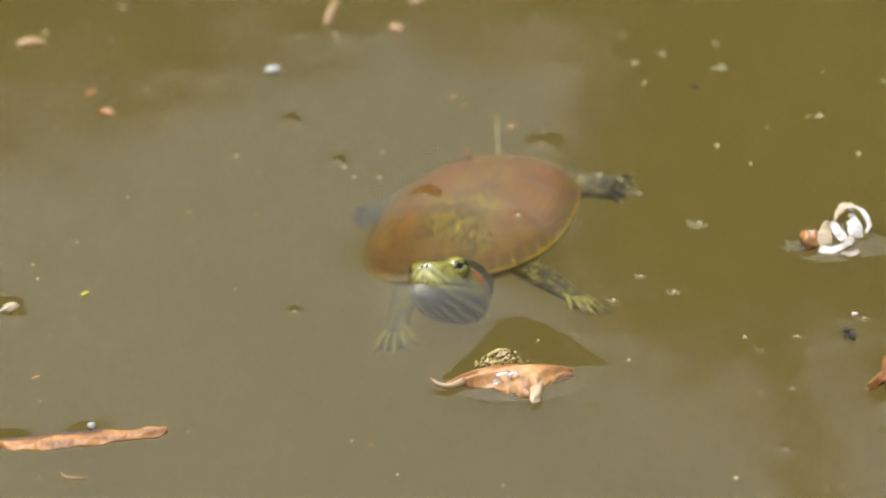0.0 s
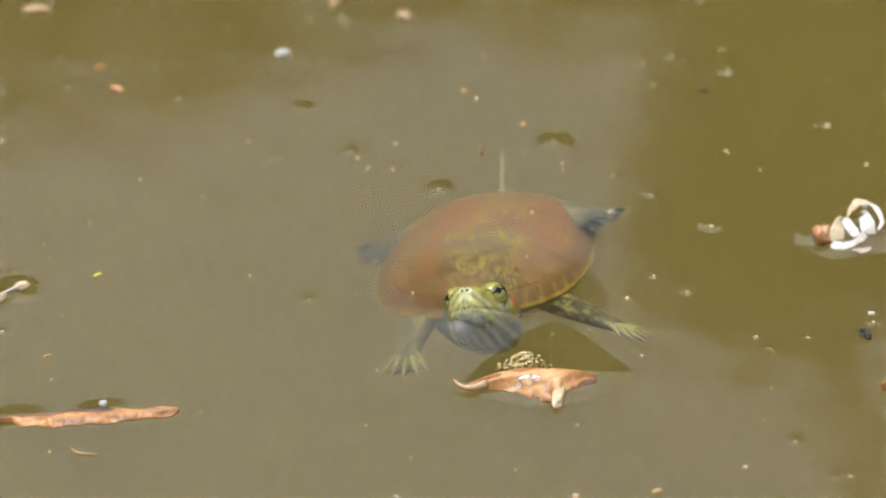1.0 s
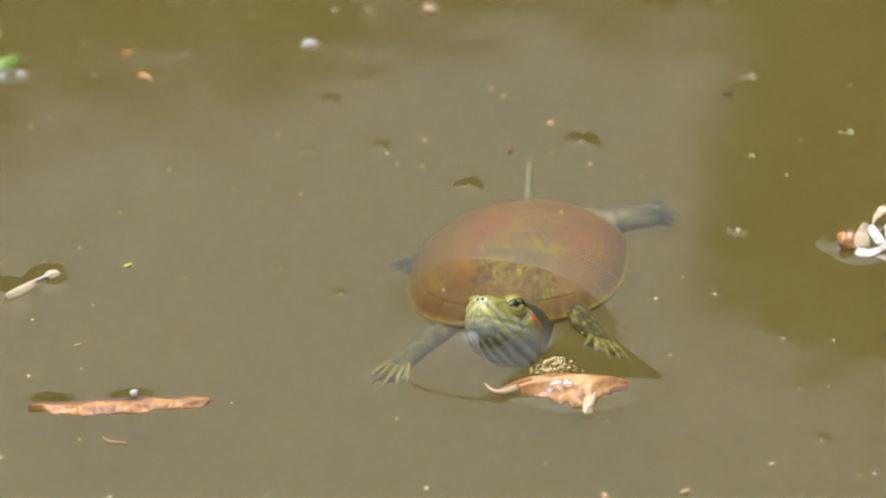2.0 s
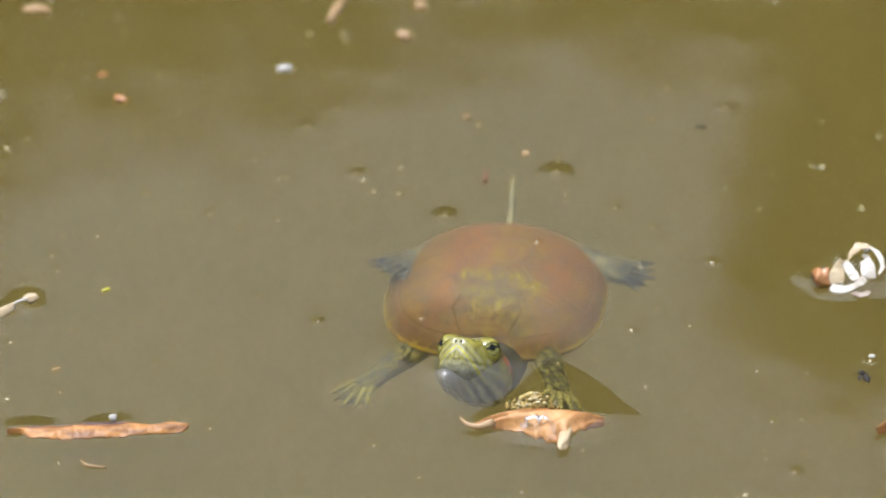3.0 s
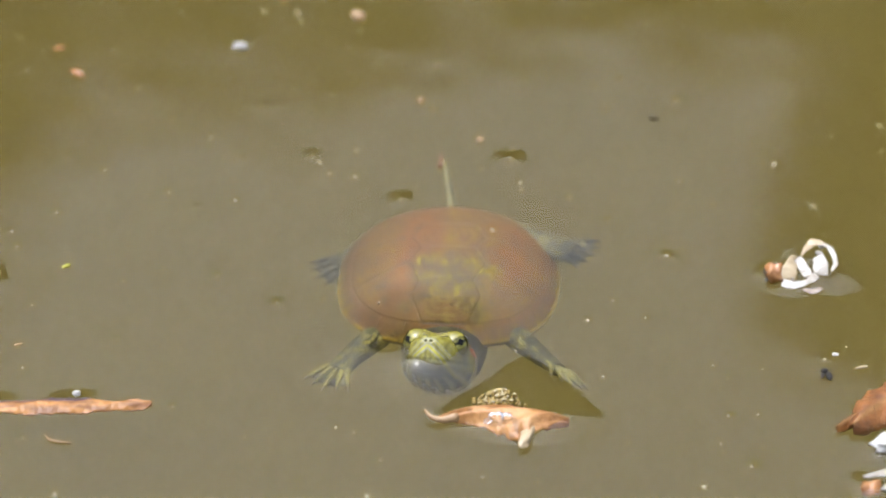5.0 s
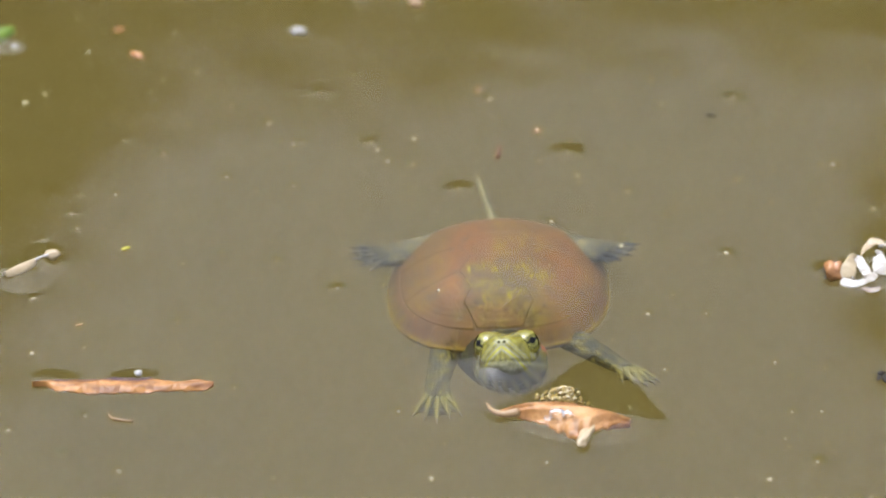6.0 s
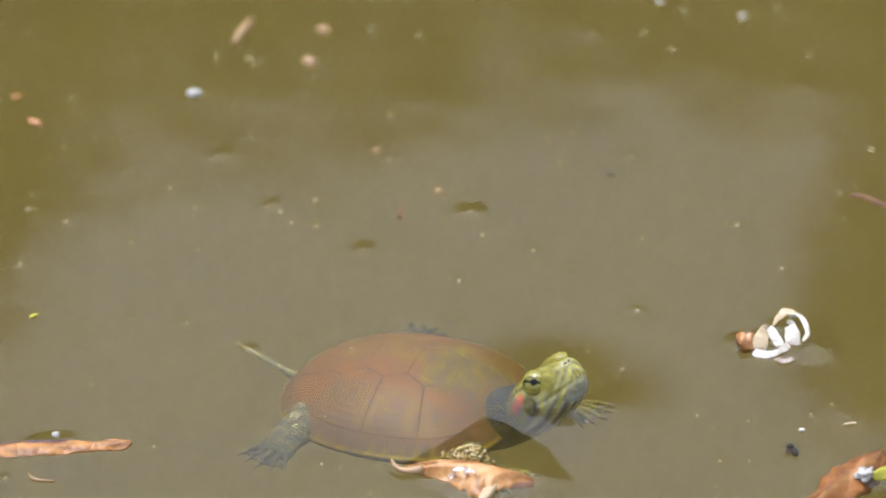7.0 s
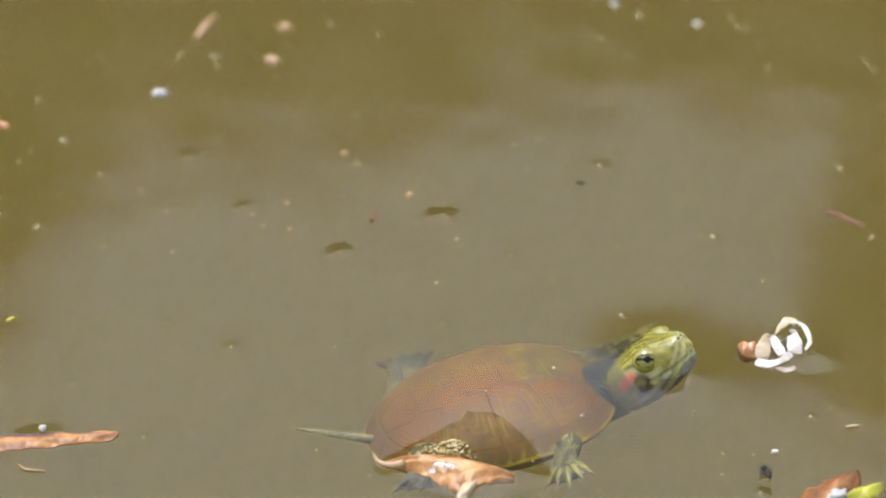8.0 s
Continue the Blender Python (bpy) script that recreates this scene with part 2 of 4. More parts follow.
def curve_points(ctrl, n):
    """Catmull-Rom through the control points."""
    c = [Vector(p) for p in ctrl]
    c = [2 * c[0] - c[1]] + c + [2 * c[-1] - c[-2]]
    out = []
    for k in range(n):
        s = k / (n - 1) * (len(c) - 3)
        i = min(int(s), len(c) - 4)
        u = s - i
        p0, p1, p2, p3 = c[i : i + 4]
        out.append(0.5 * (2 * p1 + (p2 - p0) * u + (2 * p0 - 5 * p1 + 4 * p2 - p3) * u * u + (3 * p1 - p0 - 3 * p2 + p3) * u ** 3))
    return out


def tube_rings(ctrl, wide, tall, n=16, steps=20, up=(0, 0, 1)):
    """Rings of an elliptic limb; wide and tall are radii along the way."""
    pts = curve_points(ctrl, steps)
    rings = []
    for k, p in enumerate(pts):
        d = (pts[min(k + 1, steps - 1)] - pts[max(k - 1, 0)]).normalized()
        side = d.cross(Vector(up)).normalized()
        top = side.cross(d)
        s = k / (steps - 1)
        w = float(np.interp(s, np.linspace(0, 1, len(wide)), wide))
        h = float(np.interp(s, np.linspace(0, 1, len(tall)), tall))
        rings.append([p + side * w * math.cos(a) + top * h * math.sin(a) for a in np.linspace(0, 2 * math.pi, n, endpoint=False)])
    return rings


def tube(ctrl, wide, tall=None, n=12, steps=14, up=(0, 0, 1)):
    return loft(tube_rings(ctrl, wide, tall or wide, n, steps, up))


def ball(r, at=(0, 0, 0), squash=(1, 1, 1), u=14, v=9, rough=0.0, seed=0):
    bm = bmesh.new()
    bmesh.ops.create_uvsphere(bm, u_segments=u, v_segments=v, radius=1)
    for w in bm.verts:
        k = 1 + rough * noise.noise(w.co * 1.7 + Vector((seed * 7.1, 0, 0)))
        w.co = Vector([c * s * r * k for c, s in zip(w.co, squash)]) + Vector(at)
    return bm


def sheet(width, length, nx, ny, height, outline, thick=0.0004):
    """A thin curved blade with thickness; outline(s) is its half width along s (or one for each side), height(u, s) its lift."""
    bm = bmesh.new()
    sides = []
    for lift in (0, -thick):
        rows = []
        for j in range(ny + 1):
            s = j / ny
            o = outline(s)
            lo, hi = o if isinstance(o, tuple) else (o, o)
            rows.append([bm.verts.new((u * width * (hi if u > 0 else lo), (s - 0.5) * length, height(u, s) + lift)) for u in np.linspace(-1, 1, nx + 1)])
        sides.append(rows)
    for rows in sides:
        for a, b in zip(rows, rows[1:]):
            for i in range(nx):
                bm.faces.new((a[i], a[i + 1], b[i + 1], b[i]))
    t, b = sides
    for j in range(ny):
        for i in (0, nx):
            bm.faces.new((t[j][i], t[j + 1][i], b[j + 1][i], b[j][i]))
    for i in range(nx):
        for j in (0, ny):
            bm.faces.new((t[j][i], t[j][i + 1], b[j][i + 1], b[j][i]))
    return bm


def mound(radius, height, squash=1.0, rings=9, spokes=22, lobes=0.0, seed=0):
    """The skin of water that climbs up to a floating thing; it ends where it meets the pond."""
    bm = bmesh.new()
    top = bm.verts.new((0, 0, height))
    last = None
    for k in range(1, rings + 1):
        r = radius * 1.72 * k / rings
        ring = []
        for i in range(spokes):
            a = 2 * math.pi * i / spokes
            q = 1 + lobes * math.sin(2 * a + seed) + 0.5 * lobes * math.sin(3 * a + 2.1 * seed)
            z = height * (1.055 * math.exp(-((r / radius) ** 2)) - 0.055)
            ring.append(bm.verts.new((r * q * math.cos(a), r * q * squash * math.sin(a), z)))
        for i in range(spokes):
            if last:
                bm.faces.new((last[i], ring[i], ring[(i + 1) % spokes], last[(i + 1) % spokes]))
            else:
                bm.faces.new((top, ring[i], ring[(i + 1) % spokes]))
        last = ring
    return bm


def merge(*bms):
    out = bmesh.new()
    for b in bms:
        me = bpy.data.meshes.new("tmp")
        b.to_mesh(me)
        b.free()
        out.from_mesh(me)
        bpy.data.meshes.remove(me)
    return out


def moved(bm, m):
    bmesh.ops.transform(bm, matrix=m, verts=bm.verts)
    return bm


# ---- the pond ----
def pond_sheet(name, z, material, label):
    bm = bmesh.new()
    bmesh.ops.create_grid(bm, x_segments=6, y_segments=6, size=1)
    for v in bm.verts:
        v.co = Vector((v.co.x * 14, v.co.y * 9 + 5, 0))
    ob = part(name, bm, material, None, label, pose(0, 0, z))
    # casts no shadow, so the layers below stay fully lit
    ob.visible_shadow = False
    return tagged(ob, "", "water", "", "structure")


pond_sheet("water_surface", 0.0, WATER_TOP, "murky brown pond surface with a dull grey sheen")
# see-through sheets stand in for silt haze that thickens with depth
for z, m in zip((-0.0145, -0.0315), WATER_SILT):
    pond_sheet("water_silt", z, m, "flat brown sheet standing in for silt haze in the pond")
# opaque end of the murk, so deep that cast shadows fall out of view
bed = pond_sheet("pond_bed", -0.3, WATER_BED, "opaque brown sheet standing in for the deep murk")
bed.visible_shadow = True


def ground_sheet():
    """The land round the pond: one sheet with a basin in it."""
    bm = bmesh.new()
    bmesh.ops.create_grid(bm, x_segments=80, y_segments=80, size=60)
    for v in bm.verts:
        d = max(abs(v.co.x) - 12.5, abs(v.co.y - 5) - 6.3)
        v.co.z = 0.35 * max(-1, min(1, d / 0.8)) - 0.1 + 0.15 * noise.noise(v.co * 0.3)
        if d < -0.8:
            v.co.z = -0.6
    return tagged(part("ground", bm, SOIL, None, "earth banks with grass round the pond"), "", "ground", "", "structure")


ground_sheet()


# ---- trees on the far bank, seen only as the pond mirrors them ----
def leaf_cloud(centres, count, size, seed):
    rng = random.Random(seed)
    verts, faces = [], []
    for _ in range(count):
        c, r = rng.choice(centres)
        while True:
            p = Vector([rng.uniform(-1, 1) for _ in range(3)])
            if p.length < 1:
                break
        p = Vector(c) + p * r
        q = Euler([rng.uniform(0, 6.3) for _ in range(3)]).to_matrix()
        s = size * rng.uniform(0.6, 1.3)
        k = len(verts)
        verts += [p + q @ Vector(v) * s for v in ((0, -1, 0), (0.45, 0, 0.1), (0, 1, 0), (-0.45, 0, 0.1))]
        faces.append((k, k + 1, k + 2, k + 3))
    me = bpy.data.meshes.new("crown")
    me.from_pydata([tuple(v) for v in verts], [], faces)
    me.materials.append(FOLIAGE)
    return me


def tree(x, y, limbs, clumps, count, seed, label):
    root = base("tree", label, "tree")
    root.location = (x, y, 0.2)
    part("trunk", tube([(0, 0, -0.4), (0.1, 0, 2.5), (-0.05, 0.1, 5.5), (0.0, 0, 8.0)], [0.34, 0.26, 0.2, 0.12], n=14, steps=18), BARK, root)
    for ctrl, r in limbs:
        part("limb", tube(ctrl, r, n=10, steps=14), BARK, root)
    crown = new("crown", leaf_cloud(clumps, count, 0.15, seed))
    crown.parent = root
    return root


FAR = 15.0
tree(0.4, FAR, [
        ([(0, 0, 5.5), (0.62, 0, 7.1), (1.0, 0, 8.2), (1.36, 0, 9.2), (1.68, 0, 10.2), (2.1, 0, 11.3)], [0.18, 0.165, 0.15, 0.145, 0.14, 0.08]),
        ([(0, 0, 5.6), (-1.2, 0.2, 6.7), (-2.4, 0.1, 7.6)], [0.12, 0.08, 0.04])],
    [((-2.2, 0, 7.65), 1.35), ((-3.1, 0.3, 9.4), 1.0), ((-3.4, 0, 7.9), 1.6), ((-0.8, 0, 7.45), 1.3), ((0.5, 0, 7.25), 1.25), ((1.9, 0.3, 7.7), 1.1), ((2.25, 0.5, 9.5), 0.75), ((1.8, 0.4, 8.6), 0.65), ((1.65, 0.5, 9.8), 0.75), ((2.6, 0.6, 8.8), 0.9), ((2.9, 0.6, 10.0), 0.9), ((3.5, 0.3, 8.6), 1.4), ((4.3, 0.3, 9.8), 1.2), ((4.2, 0.3, 8.2), 1.2), ((-2.2, 0.3, 5.8), 1.5), ((0, 0.3, 5.4), 1.5), ((2.2, 0.3, 5.9), 1.5)],
    16000, 3, "tall leafy tree with a leaning dark limb on the far bank")
# side trees added out of view; they darken what tilted water mirrors
for k, (x, y, s) in enumerate(((-7.5, 16, 1.0), (8.0, 16.5, 1.05), (13.5, 14, 0.9), (-13, 14, 0.95), (5.2, 18, 1.1), (11, 17.5, 1.1), (17, 11, 1.0), (18, 5, 1.0), (-5.4, 18.5, 1.1), (-10.5, 17, 1.05), (-17, 10, 1.0), (-18, 4, 1.0))):
    t = tree(x, y, [([(0, 0, 4.5), (0.9, 0, 6.2), (1.6, 0.1, 7.2)], [0.14, 0.1, 0.05]), ([(0, 0, 5), (-1.0, 0, 6.8), (-1.7, 0, 7.6)], [0.13, 0.09, 0.04])],
             [((0, 0, 7), 2.2), ((-1.8, 0, 6), 1.6), ((1.8, 0, 6.2), 1.7), ((0.3, 0, 8.6), 1.4)], 2600, 20 + k, "leafy green tree added out of view so sloped water mirrors dark")
    t.scale = (s, s, s)


def shrub(x, y, wide, tall, seed):
    """A dense bush, added unseen on the far bank to darken what the pond mirrors."""
    root = base("shrub", "dense dark green shrub added on the far bank for dark reflections", "shrub", "shrubs along the bank")
    root.location = (x, y, 0.1)
    rng = random.Random(seed)
    clumps = [((rng.uniform(-wide, wide), rng.uniform(-0.6, 0.6), rng.uniform(0.3, tall)), rng.uniform(0.7, 1.1)) for _ in range(14)]
    for k in range(4):
        part("stem", tube([(0.1 * k - 0.2, 0, -0.3), (0.3 * (k - 1.5), 0, tall * 0.5), (0.55 * (k - 1.5), 0.1, tall * 0.9)], [0.05, 0.04, 0.02], n=7, steps=8), BARK, root)
    crown = new("crown", leaf_cloud(clumps, 1900, 0.16, seed))
    crown.parent = root


for k in range(9):
    shrub(-10 + 2.5 * k, 13.2 + 0.5 * (k % 2), 1.5, 4.6 + 0.6 * math.sin(k * 2.3), 40 + k)


# ---- the turtle ----
LEN, WID, DOME = 0.0612, 0.0556, 0.0245  # half length, half width and height of the shell


def shell_xy(p, q):
    """The outline: square shoulders in front, drawn in towards the tail."""
    a = math.atan2(q, p)
    wide = 1 + 0.02 * q - (0.07 * q * q if q < 0 else 0.0)
    square = 1 + (0.095 if q > 0 else 0.05) * math.sin(2 * a) ** 2 * min(1, math.hypot(p, q))
    return p * WID * wide * square, q * LEN * square


def dome(rho):
    return DOME * max(0.0, 1 - rho ** 2.3) ** 0.85


def shell_paint(co, r):
    """r: how far out on its plate, 0 to 1. Growth lines run round each plate, and dark seams part the plates."""
    p, q = co.x / WID, co.y / LEN
    rho = math.hypot(p, q)
    n1 = noise.noise(Vector((co.x * 60, co.y * 60, 1)))
    n2 = noise.noise(Vector((co.x * 200, co.y * 200, 5)))
    n3 = noise.noise(Vector((co.x * 38, co.y * 38, 9)))
    c = np.array((0.142, 0.060, 0.0090)) * (1 + 0.25 * n1 + 0.22 * n2)
    yel, olive, seam = np.array((0.29, 0.23, 0.018)), np.array((0.060, 0.050, 0.009)), np.array((0.020, 0.013, 0.005))
    if rho < 0.885:
        keel = math.exp(-((p + 0.01) / 0.03) ** 2) * max(0.0, math.sin(q * 14 + 2)) * max(0.0, min(1.0, 0.6 + 1.2 * noise.noise(Vector((co.x * 30, co.y * 90, 4)))))
        c = c * (1 - 0.6 * keel) + 0.6 * keel * yel
        worn = max(0.0, min(1.0, 0.25 + 2.2 * n3 + 0.55 * (1 - abs(p)) + 0.15 * q))
        c = c * (1 - 0.3 * worn) + 0.3 * worn * olive
        ring = (0.5 + 0.5 * math.sin(r * 27 + 2.5 * n1)) ** 5 * (1 if r > 0.2 else 0)
        k = 0.55 * ring * worn * max(0.0, min(1.0, 0.65 + 1.6 * n2))
        c = c * (1 - k) + k * yel
        dark = max(0.0, min(1.0, (r - 0.955) / 0.03))
        c = c * (1 - 0.42 * dark) + 0.42 * dark * seam
    else:
        ang = math.atan2(q, p)
        c = c * (1 - 0.30 * min(1.0, (rho - 0.885) / 0.04))
        k = 0.75 * max(0.0, min(1.0, (rho - 0.905) / 0.03)) * max(0.0, min(1.0, 0.55 + 1.4 * n1))
        side = 0.15 + 0.85 * abs(p) ** 1.5
        bars = (0.5 + 0.5 * math.sin(ang * 50 + 3 * n1 + rho * 30)) ** 5
        c = c * (1 - k * side) + k * side * (olive * (1 - bars) + yel * 0.85 * bars)
        dark = max(0.0, min(1.0, (r - 0.955) / 0.03)) * (1 if rho < 0.985 else 0)
        c = c * (1 - 0.6 * dark) + 0.6 * dark * seam
        edge = max(0.0, min(1.0, (rho - 0.984) / 0.008)) * (0.35 + 0.65 * abs(p)) * max(0.3, min(1.0, 0.8 + 0.9 * n2))
        c = c * (1 - 0.85 * edge) + 0.85 * edge * np.array((0.38, 0.27, 0.02))
    return tuple(max(0.004, float(v)) for v in c)


PLATE_RINGS = [0.06 + 0.89 * k / 34 for k in range(34)] + [0.955, 0.97, 0.985, 1.0]


def scute(boundary, shell, name="scute", sink=0.0006):
    """A horny plate: a patch of the dome with growth rings and sunken, rounded edges."""
    bm = bmesh.new()
    cp = sum(b[0] for b in boundary) / len(boundary)
    cq = sum(b[1] for b in boundary) / len(boundary)
    prev, out = None, []
    for r in PLATE_RINGS:
        ring = []
        lift = -0.00035 * max(0.0, (r - 0.93) / 0.07) ** 2
        for p, q in boundary:
            a, b = cp + (p - cp) * r, cq + (q - cq) * r
            x, y = shell_xy(a, b)
            ring.append(bm.verts.new((x, y, dome(math.hypot(a, b)) + sink + lift + 0.00005 * math.sin(r * 27))))
            out.append((Vector((a * WID, b * LEN, 0)), r))
        n = len(ring)
        if prev is None:
            bm.faces.new(ring)
        else:
            for i in range(n):
                bm.faces.new((prev[i], prev[(i + 1) % n], ring[(i + 1) % n], ring[i]))
        prev = ring
    walk_on = iter(out)
    return part(name, bm, SHELL, shell, paint=lambda co: shell_paint(*next(walk_on)))


def edge_points(corners, step=0.03):
    """Walk round a plate; a corner pair marked as rim follows the curve of the rim."""
    out = []
    for (a, b) in zip(corners, corners[1:] + corners[:1]):
        ra, rb = math.hypot(*a), math.hypot(*b)
        n = max(2, int(math.dist(a, b) / step))
        curved = abs(ra - rb) < 0.02 and ra > 0.76
        for k in range(n):
            u = k / n
            p, q = a[0] + (b[0] - a[0]) * u, a[1] + (b[1] - a[1]) * u
            if curved:
                r = math.hypot(p, q)
                p, q = p * ra / r, q * ra / r
            out.append((p, q))
    return out


def on_rim(p, q, r=0.88):
    d = math.hypot(p, q)
    return (p / d * r, q / d * r)


def build_turtle():
    root = base("turtle", "young brown pond turtle with yellow stripes and red ear patches", "turtle")
    # carapace under the plates, and the plastron
    n = 56
    rings = []
    for rho, z in ((0.02, None), (0.25, None), (0.5, None), (0.7, None), (0.82, None), (0.92, None), (0.985, None), (1.0, 0.0), (0.985, -0.0016), (0.9, -0.004), (0.78, -0.010), (0.6, -0.0135), (0.3, -0.0145), (0.05, -0.0145)):
        ring = []
        for i in range(n):
            a = 2 * math.pi * i / n
            x, y = shell_xy(rho * math.cos(a), rho * math.sin(a))
            zz = dome(rho) + 0.0002 if z is None else z
            ring.append((x, y, zz))
        rings.append(ring)
    shell = part("carapace", loft(rings), SEAM, root, "brown domed shell with dark seams")
    yv = (0.845, 0.49, 0.13, -0.23, -0.58, -0.855)  # seams of the plates along the back
    yc = (0.3, -0.04, -0.4)  # seams of the side plates
    ws, wb = 0.23, 0.33
    for i in range(5):
        a, b = yv[i], yv[i + 1]
        mids = [s for s in yc if b < s < a]
        w0, w1 = (0.2 if i == 0 else ws), (0.14 if i == 4 else ws)
        right = [(w0, a)] + [(wb, m) for m in mids] + [(w1, b)]
        if i in (0, 4):
            right.insert(1, (0.3 if i == 0 else 0.26, (a + b) / 2 + (0.06 if i == 4 else -0.05)))
        corners = right + [(-p, q) for p, q in reversed(right)]
        scute(edge_points(corners), shell)
    for side in (1, -1):
        outs = [on_rim(0.2, 0.845), on_rim(0.78, 0.39), on_rim(0.87, -0.06), on_rim(0.72, -0.54), on_rim(0.14, -0.855)]
        inner = [
            [(wb, yc[0]), (ws, yv[1]), (0.3, (yv[0] + yv[1]) / 2 - 0.05), (0.2, yv[0])],
            [(wb, yc[1]), (ws, yv[2]), (wb, yc[0])],
            [(wb, yc[2]), (ws, yv[3]), (wb, yc[1])],
            [(0.14, yv[5]), (0.26, (yv[4] + yv[5]) / 2 + 0.06), (ws, yv[4]), (wb, yc[2])],
        ]
        for j in range(4):
            corners = [outs[j], outs[j + 1]] + inner[j]
            if j == 0:
                corners = [outs[0], outs[1]] + inner[0][:-1]
            if j == 3:
                corners = [outs[3], outs[4]] + inner[3][1:]
            pts = [(side * p, q) for p, q in edge_points(corners)]
            scute(pts, shell)
    for k in range(25):
        a0, a1 = (2 * math.pi * (k + d) / 25 + math.pi / 2 for d in (-0.5, 0.5))
        outer = [(1.0 * math.cos(a0 + (a1 - a0) * u), 1.0 * math.sin(a0 + (a1 - a0) * u)) for u in np.linspace(0, 1, 13)]
        inn = [(0.885 * math.cos(a1 + (a0 - a1) * u), 0.885 * math.sin(a1 + (a0 - a1) * u)) for u in np.linspace(0, 1, 13)]
        side1 = [(r * math.cos(a1), r * math.sin(a1)) for r in (0.962, 0.923)]
        side0 = [(r * math.cos(a0), r * math.sin(a0)) for r in (0.923, 0.962)]
        scute(outer + side1 + inn + side0, shell, "marginal_scute", 0.0007)

    # neck and head
    def skin_paint(co, yellow=0.5, base_c=(0.075, 0.08, 0.045)):
        s = math.sin(math.atan2(co.z, co.x) * 9 + co.y * 40 + 2 * noise.noise(co * 60))
        k = max(0.0, s) ** 3 * yellow
        return tuple(a * (1 - k) + b * k for a, b in zip(base_c, (0.16, 0.145, 0.03)))

    neck = part("neck", tube([(0, -0.022, 0.0), (0, -0.004, 0.0), (0, 0.014, 0.0005), (0, 0.030, 0.002), (0, 0.040, 0.004)], [0.021, 0.0215, 0.0195, 0.0165, 0.014], [0.0125, 0.0135, 0.0145, 0.0135, 0.012], 32, 30), SKIN, root,
                "dark grey neck skin with thin yellow stripes", paint=lambda c: skin_paint(c, yellow=0.6, base_c=(0.03, 0.034, 0.036)))

    #  y, half width, top, bottom, height of the widest line
    form = [(-0.006, 0.0125, 0.0104, -0.0108, 0), (0.0, 0.0146, 0.0116, -0.0122, 0), (0.007, 0.0160, 0.0122, -0.0130, 0), (0.014, 0.0164, 0.0122, -0.0132, 0),
            (0.020, 0.0150, 0.0116, -0.0130, 0), (0.026, 0.0126, 0.0104, -0.0125, 0), (0.0305, 0.0108, 0.0089, -0.0117, 0), (0.034, 0.0092, 0.0076, -0.0106, 0.0004),
            (0.0366, 0.0074, 0.0065, -0.0090, 0.0010), (0.0384, 0.0054, 0.0056, -0.0068, 0.0016), (0.0395, 0.0034, 0.0048, -0.0040, 0.0022), (0.0400, 0.0016, 0.0038, 0.0002, 0.0026), (0.0402, 0.0003, 0.0030, 0.0024, 0.0027)]
    walked = [0.0]
    for a, b in zip(form, form[1:]):
        walked.append(walked[-1] + math.hypot(b[0] - a[0], b[3] - a[3]))
    rings = []
    for s_ in np.linspace(0, walked[-1], 120):
        y, w, t, b, zc = (float(np.interp(s_, walked, [f[k] for f in form])) for k in range(5))
        ring = []
        for a in np.linspace(0, 2 * math.pi, 108, endpoint=False):
            c, s = math.cos(a), math.sin(a)
            x = w * math.copysign(abs(c) ** 0.85, c)
            z = zc + ((t - zc) if s > 0 else (zc - b)) * math.copysign(abs(s) ** 0.85, s)
            yy = y
            # sockets, brows, a dip between them, nostrils and the mouth crease
            for sx in (1, -1):
                d = math.dist((x, y, z), (sx * 0.0122, 0.0250, 0.0050))
                x -= sx * 0.0016 * math.exp(-((d / 0.0048) ** 2))
                d = math.dist((x, y, z), (sx * 0.0088, 0.0225, 0.0112))
                z += 0.0021 * math.exp(-((d / 0.0050) ** 2))
                d = math.dist((x, z), (sx * 0.0012, 0.0034))
                if y > 0.037:
                    yy -= 0.0008 * math.exp(-((d / 0.0006) ** 2))
            z -= 0.0008 * math.exp(-((x / 0.003) ** 2)) if s > 0 and 0.014 < y < 0.034 else 0
            if y > 0.015 and s < 0.3:
                line = -0.0016 - 0.0030 * max(0.0, min(1.0, (y - 0.015) / 0.02))
                x -= math.copysign(0.0006 * math.exp(-(((z - line) / 0.0007) ** 2)), x)
            x += 0.00012 * noise.noise(Vector((x, y, z)) * 420)
            z += 0.00016 * noise.noise(Vector((x, y, z)) * 380 + Vector((5, 0, 0)))
            ring.append((x, yy, z))
        rings.append(ring)

    def head_paint(co):
        x, y, z = abs(co.x), co.y, co.z
        # the throat's pale grey, named dark, has the film's sky sheen painted in
        olive, dark, yel, red = np.array((0.150, 0.130, 0.019)), np.array((0.175, 0.176, 0.150)), np.array((0.30, 0.27, 0.026)), np.array((0.46, 0.06, 0.016))
        top = max(0.0, min(1.0, (z + 0.004 + 0.006 * max(0.0, min(1.0, (y - 0.024) / 0.008))) / 0.007))
        c = dark * (1 - top) + olive * top
        c = c * (1 + 0.35 * noise.noise(co * 260) + 0.25 * noise.noise(co * 900))

        def stroke(col, d, width, power=0.9):
            nonlocal c
            k = power * math.exp(-((d / width) ** 4))
            c = c * (1 - k) + k * col

        def seg(a, b):
            v = Vector((x, y, z)) - Vector(a)
            w = Vector(b) - Vector(a)
            u = max(0.0, min(1.0, v.dot(w) / w.length_squared))
            return (v - w * u).length

        def face(a, b):
            """Distance to a stroke as the face shows it from the front."""
            if y < 0.022:
                return 1.0
            v = Vector((x, z)) - Vector(a)
            w = Vector(b) - Vector(a)
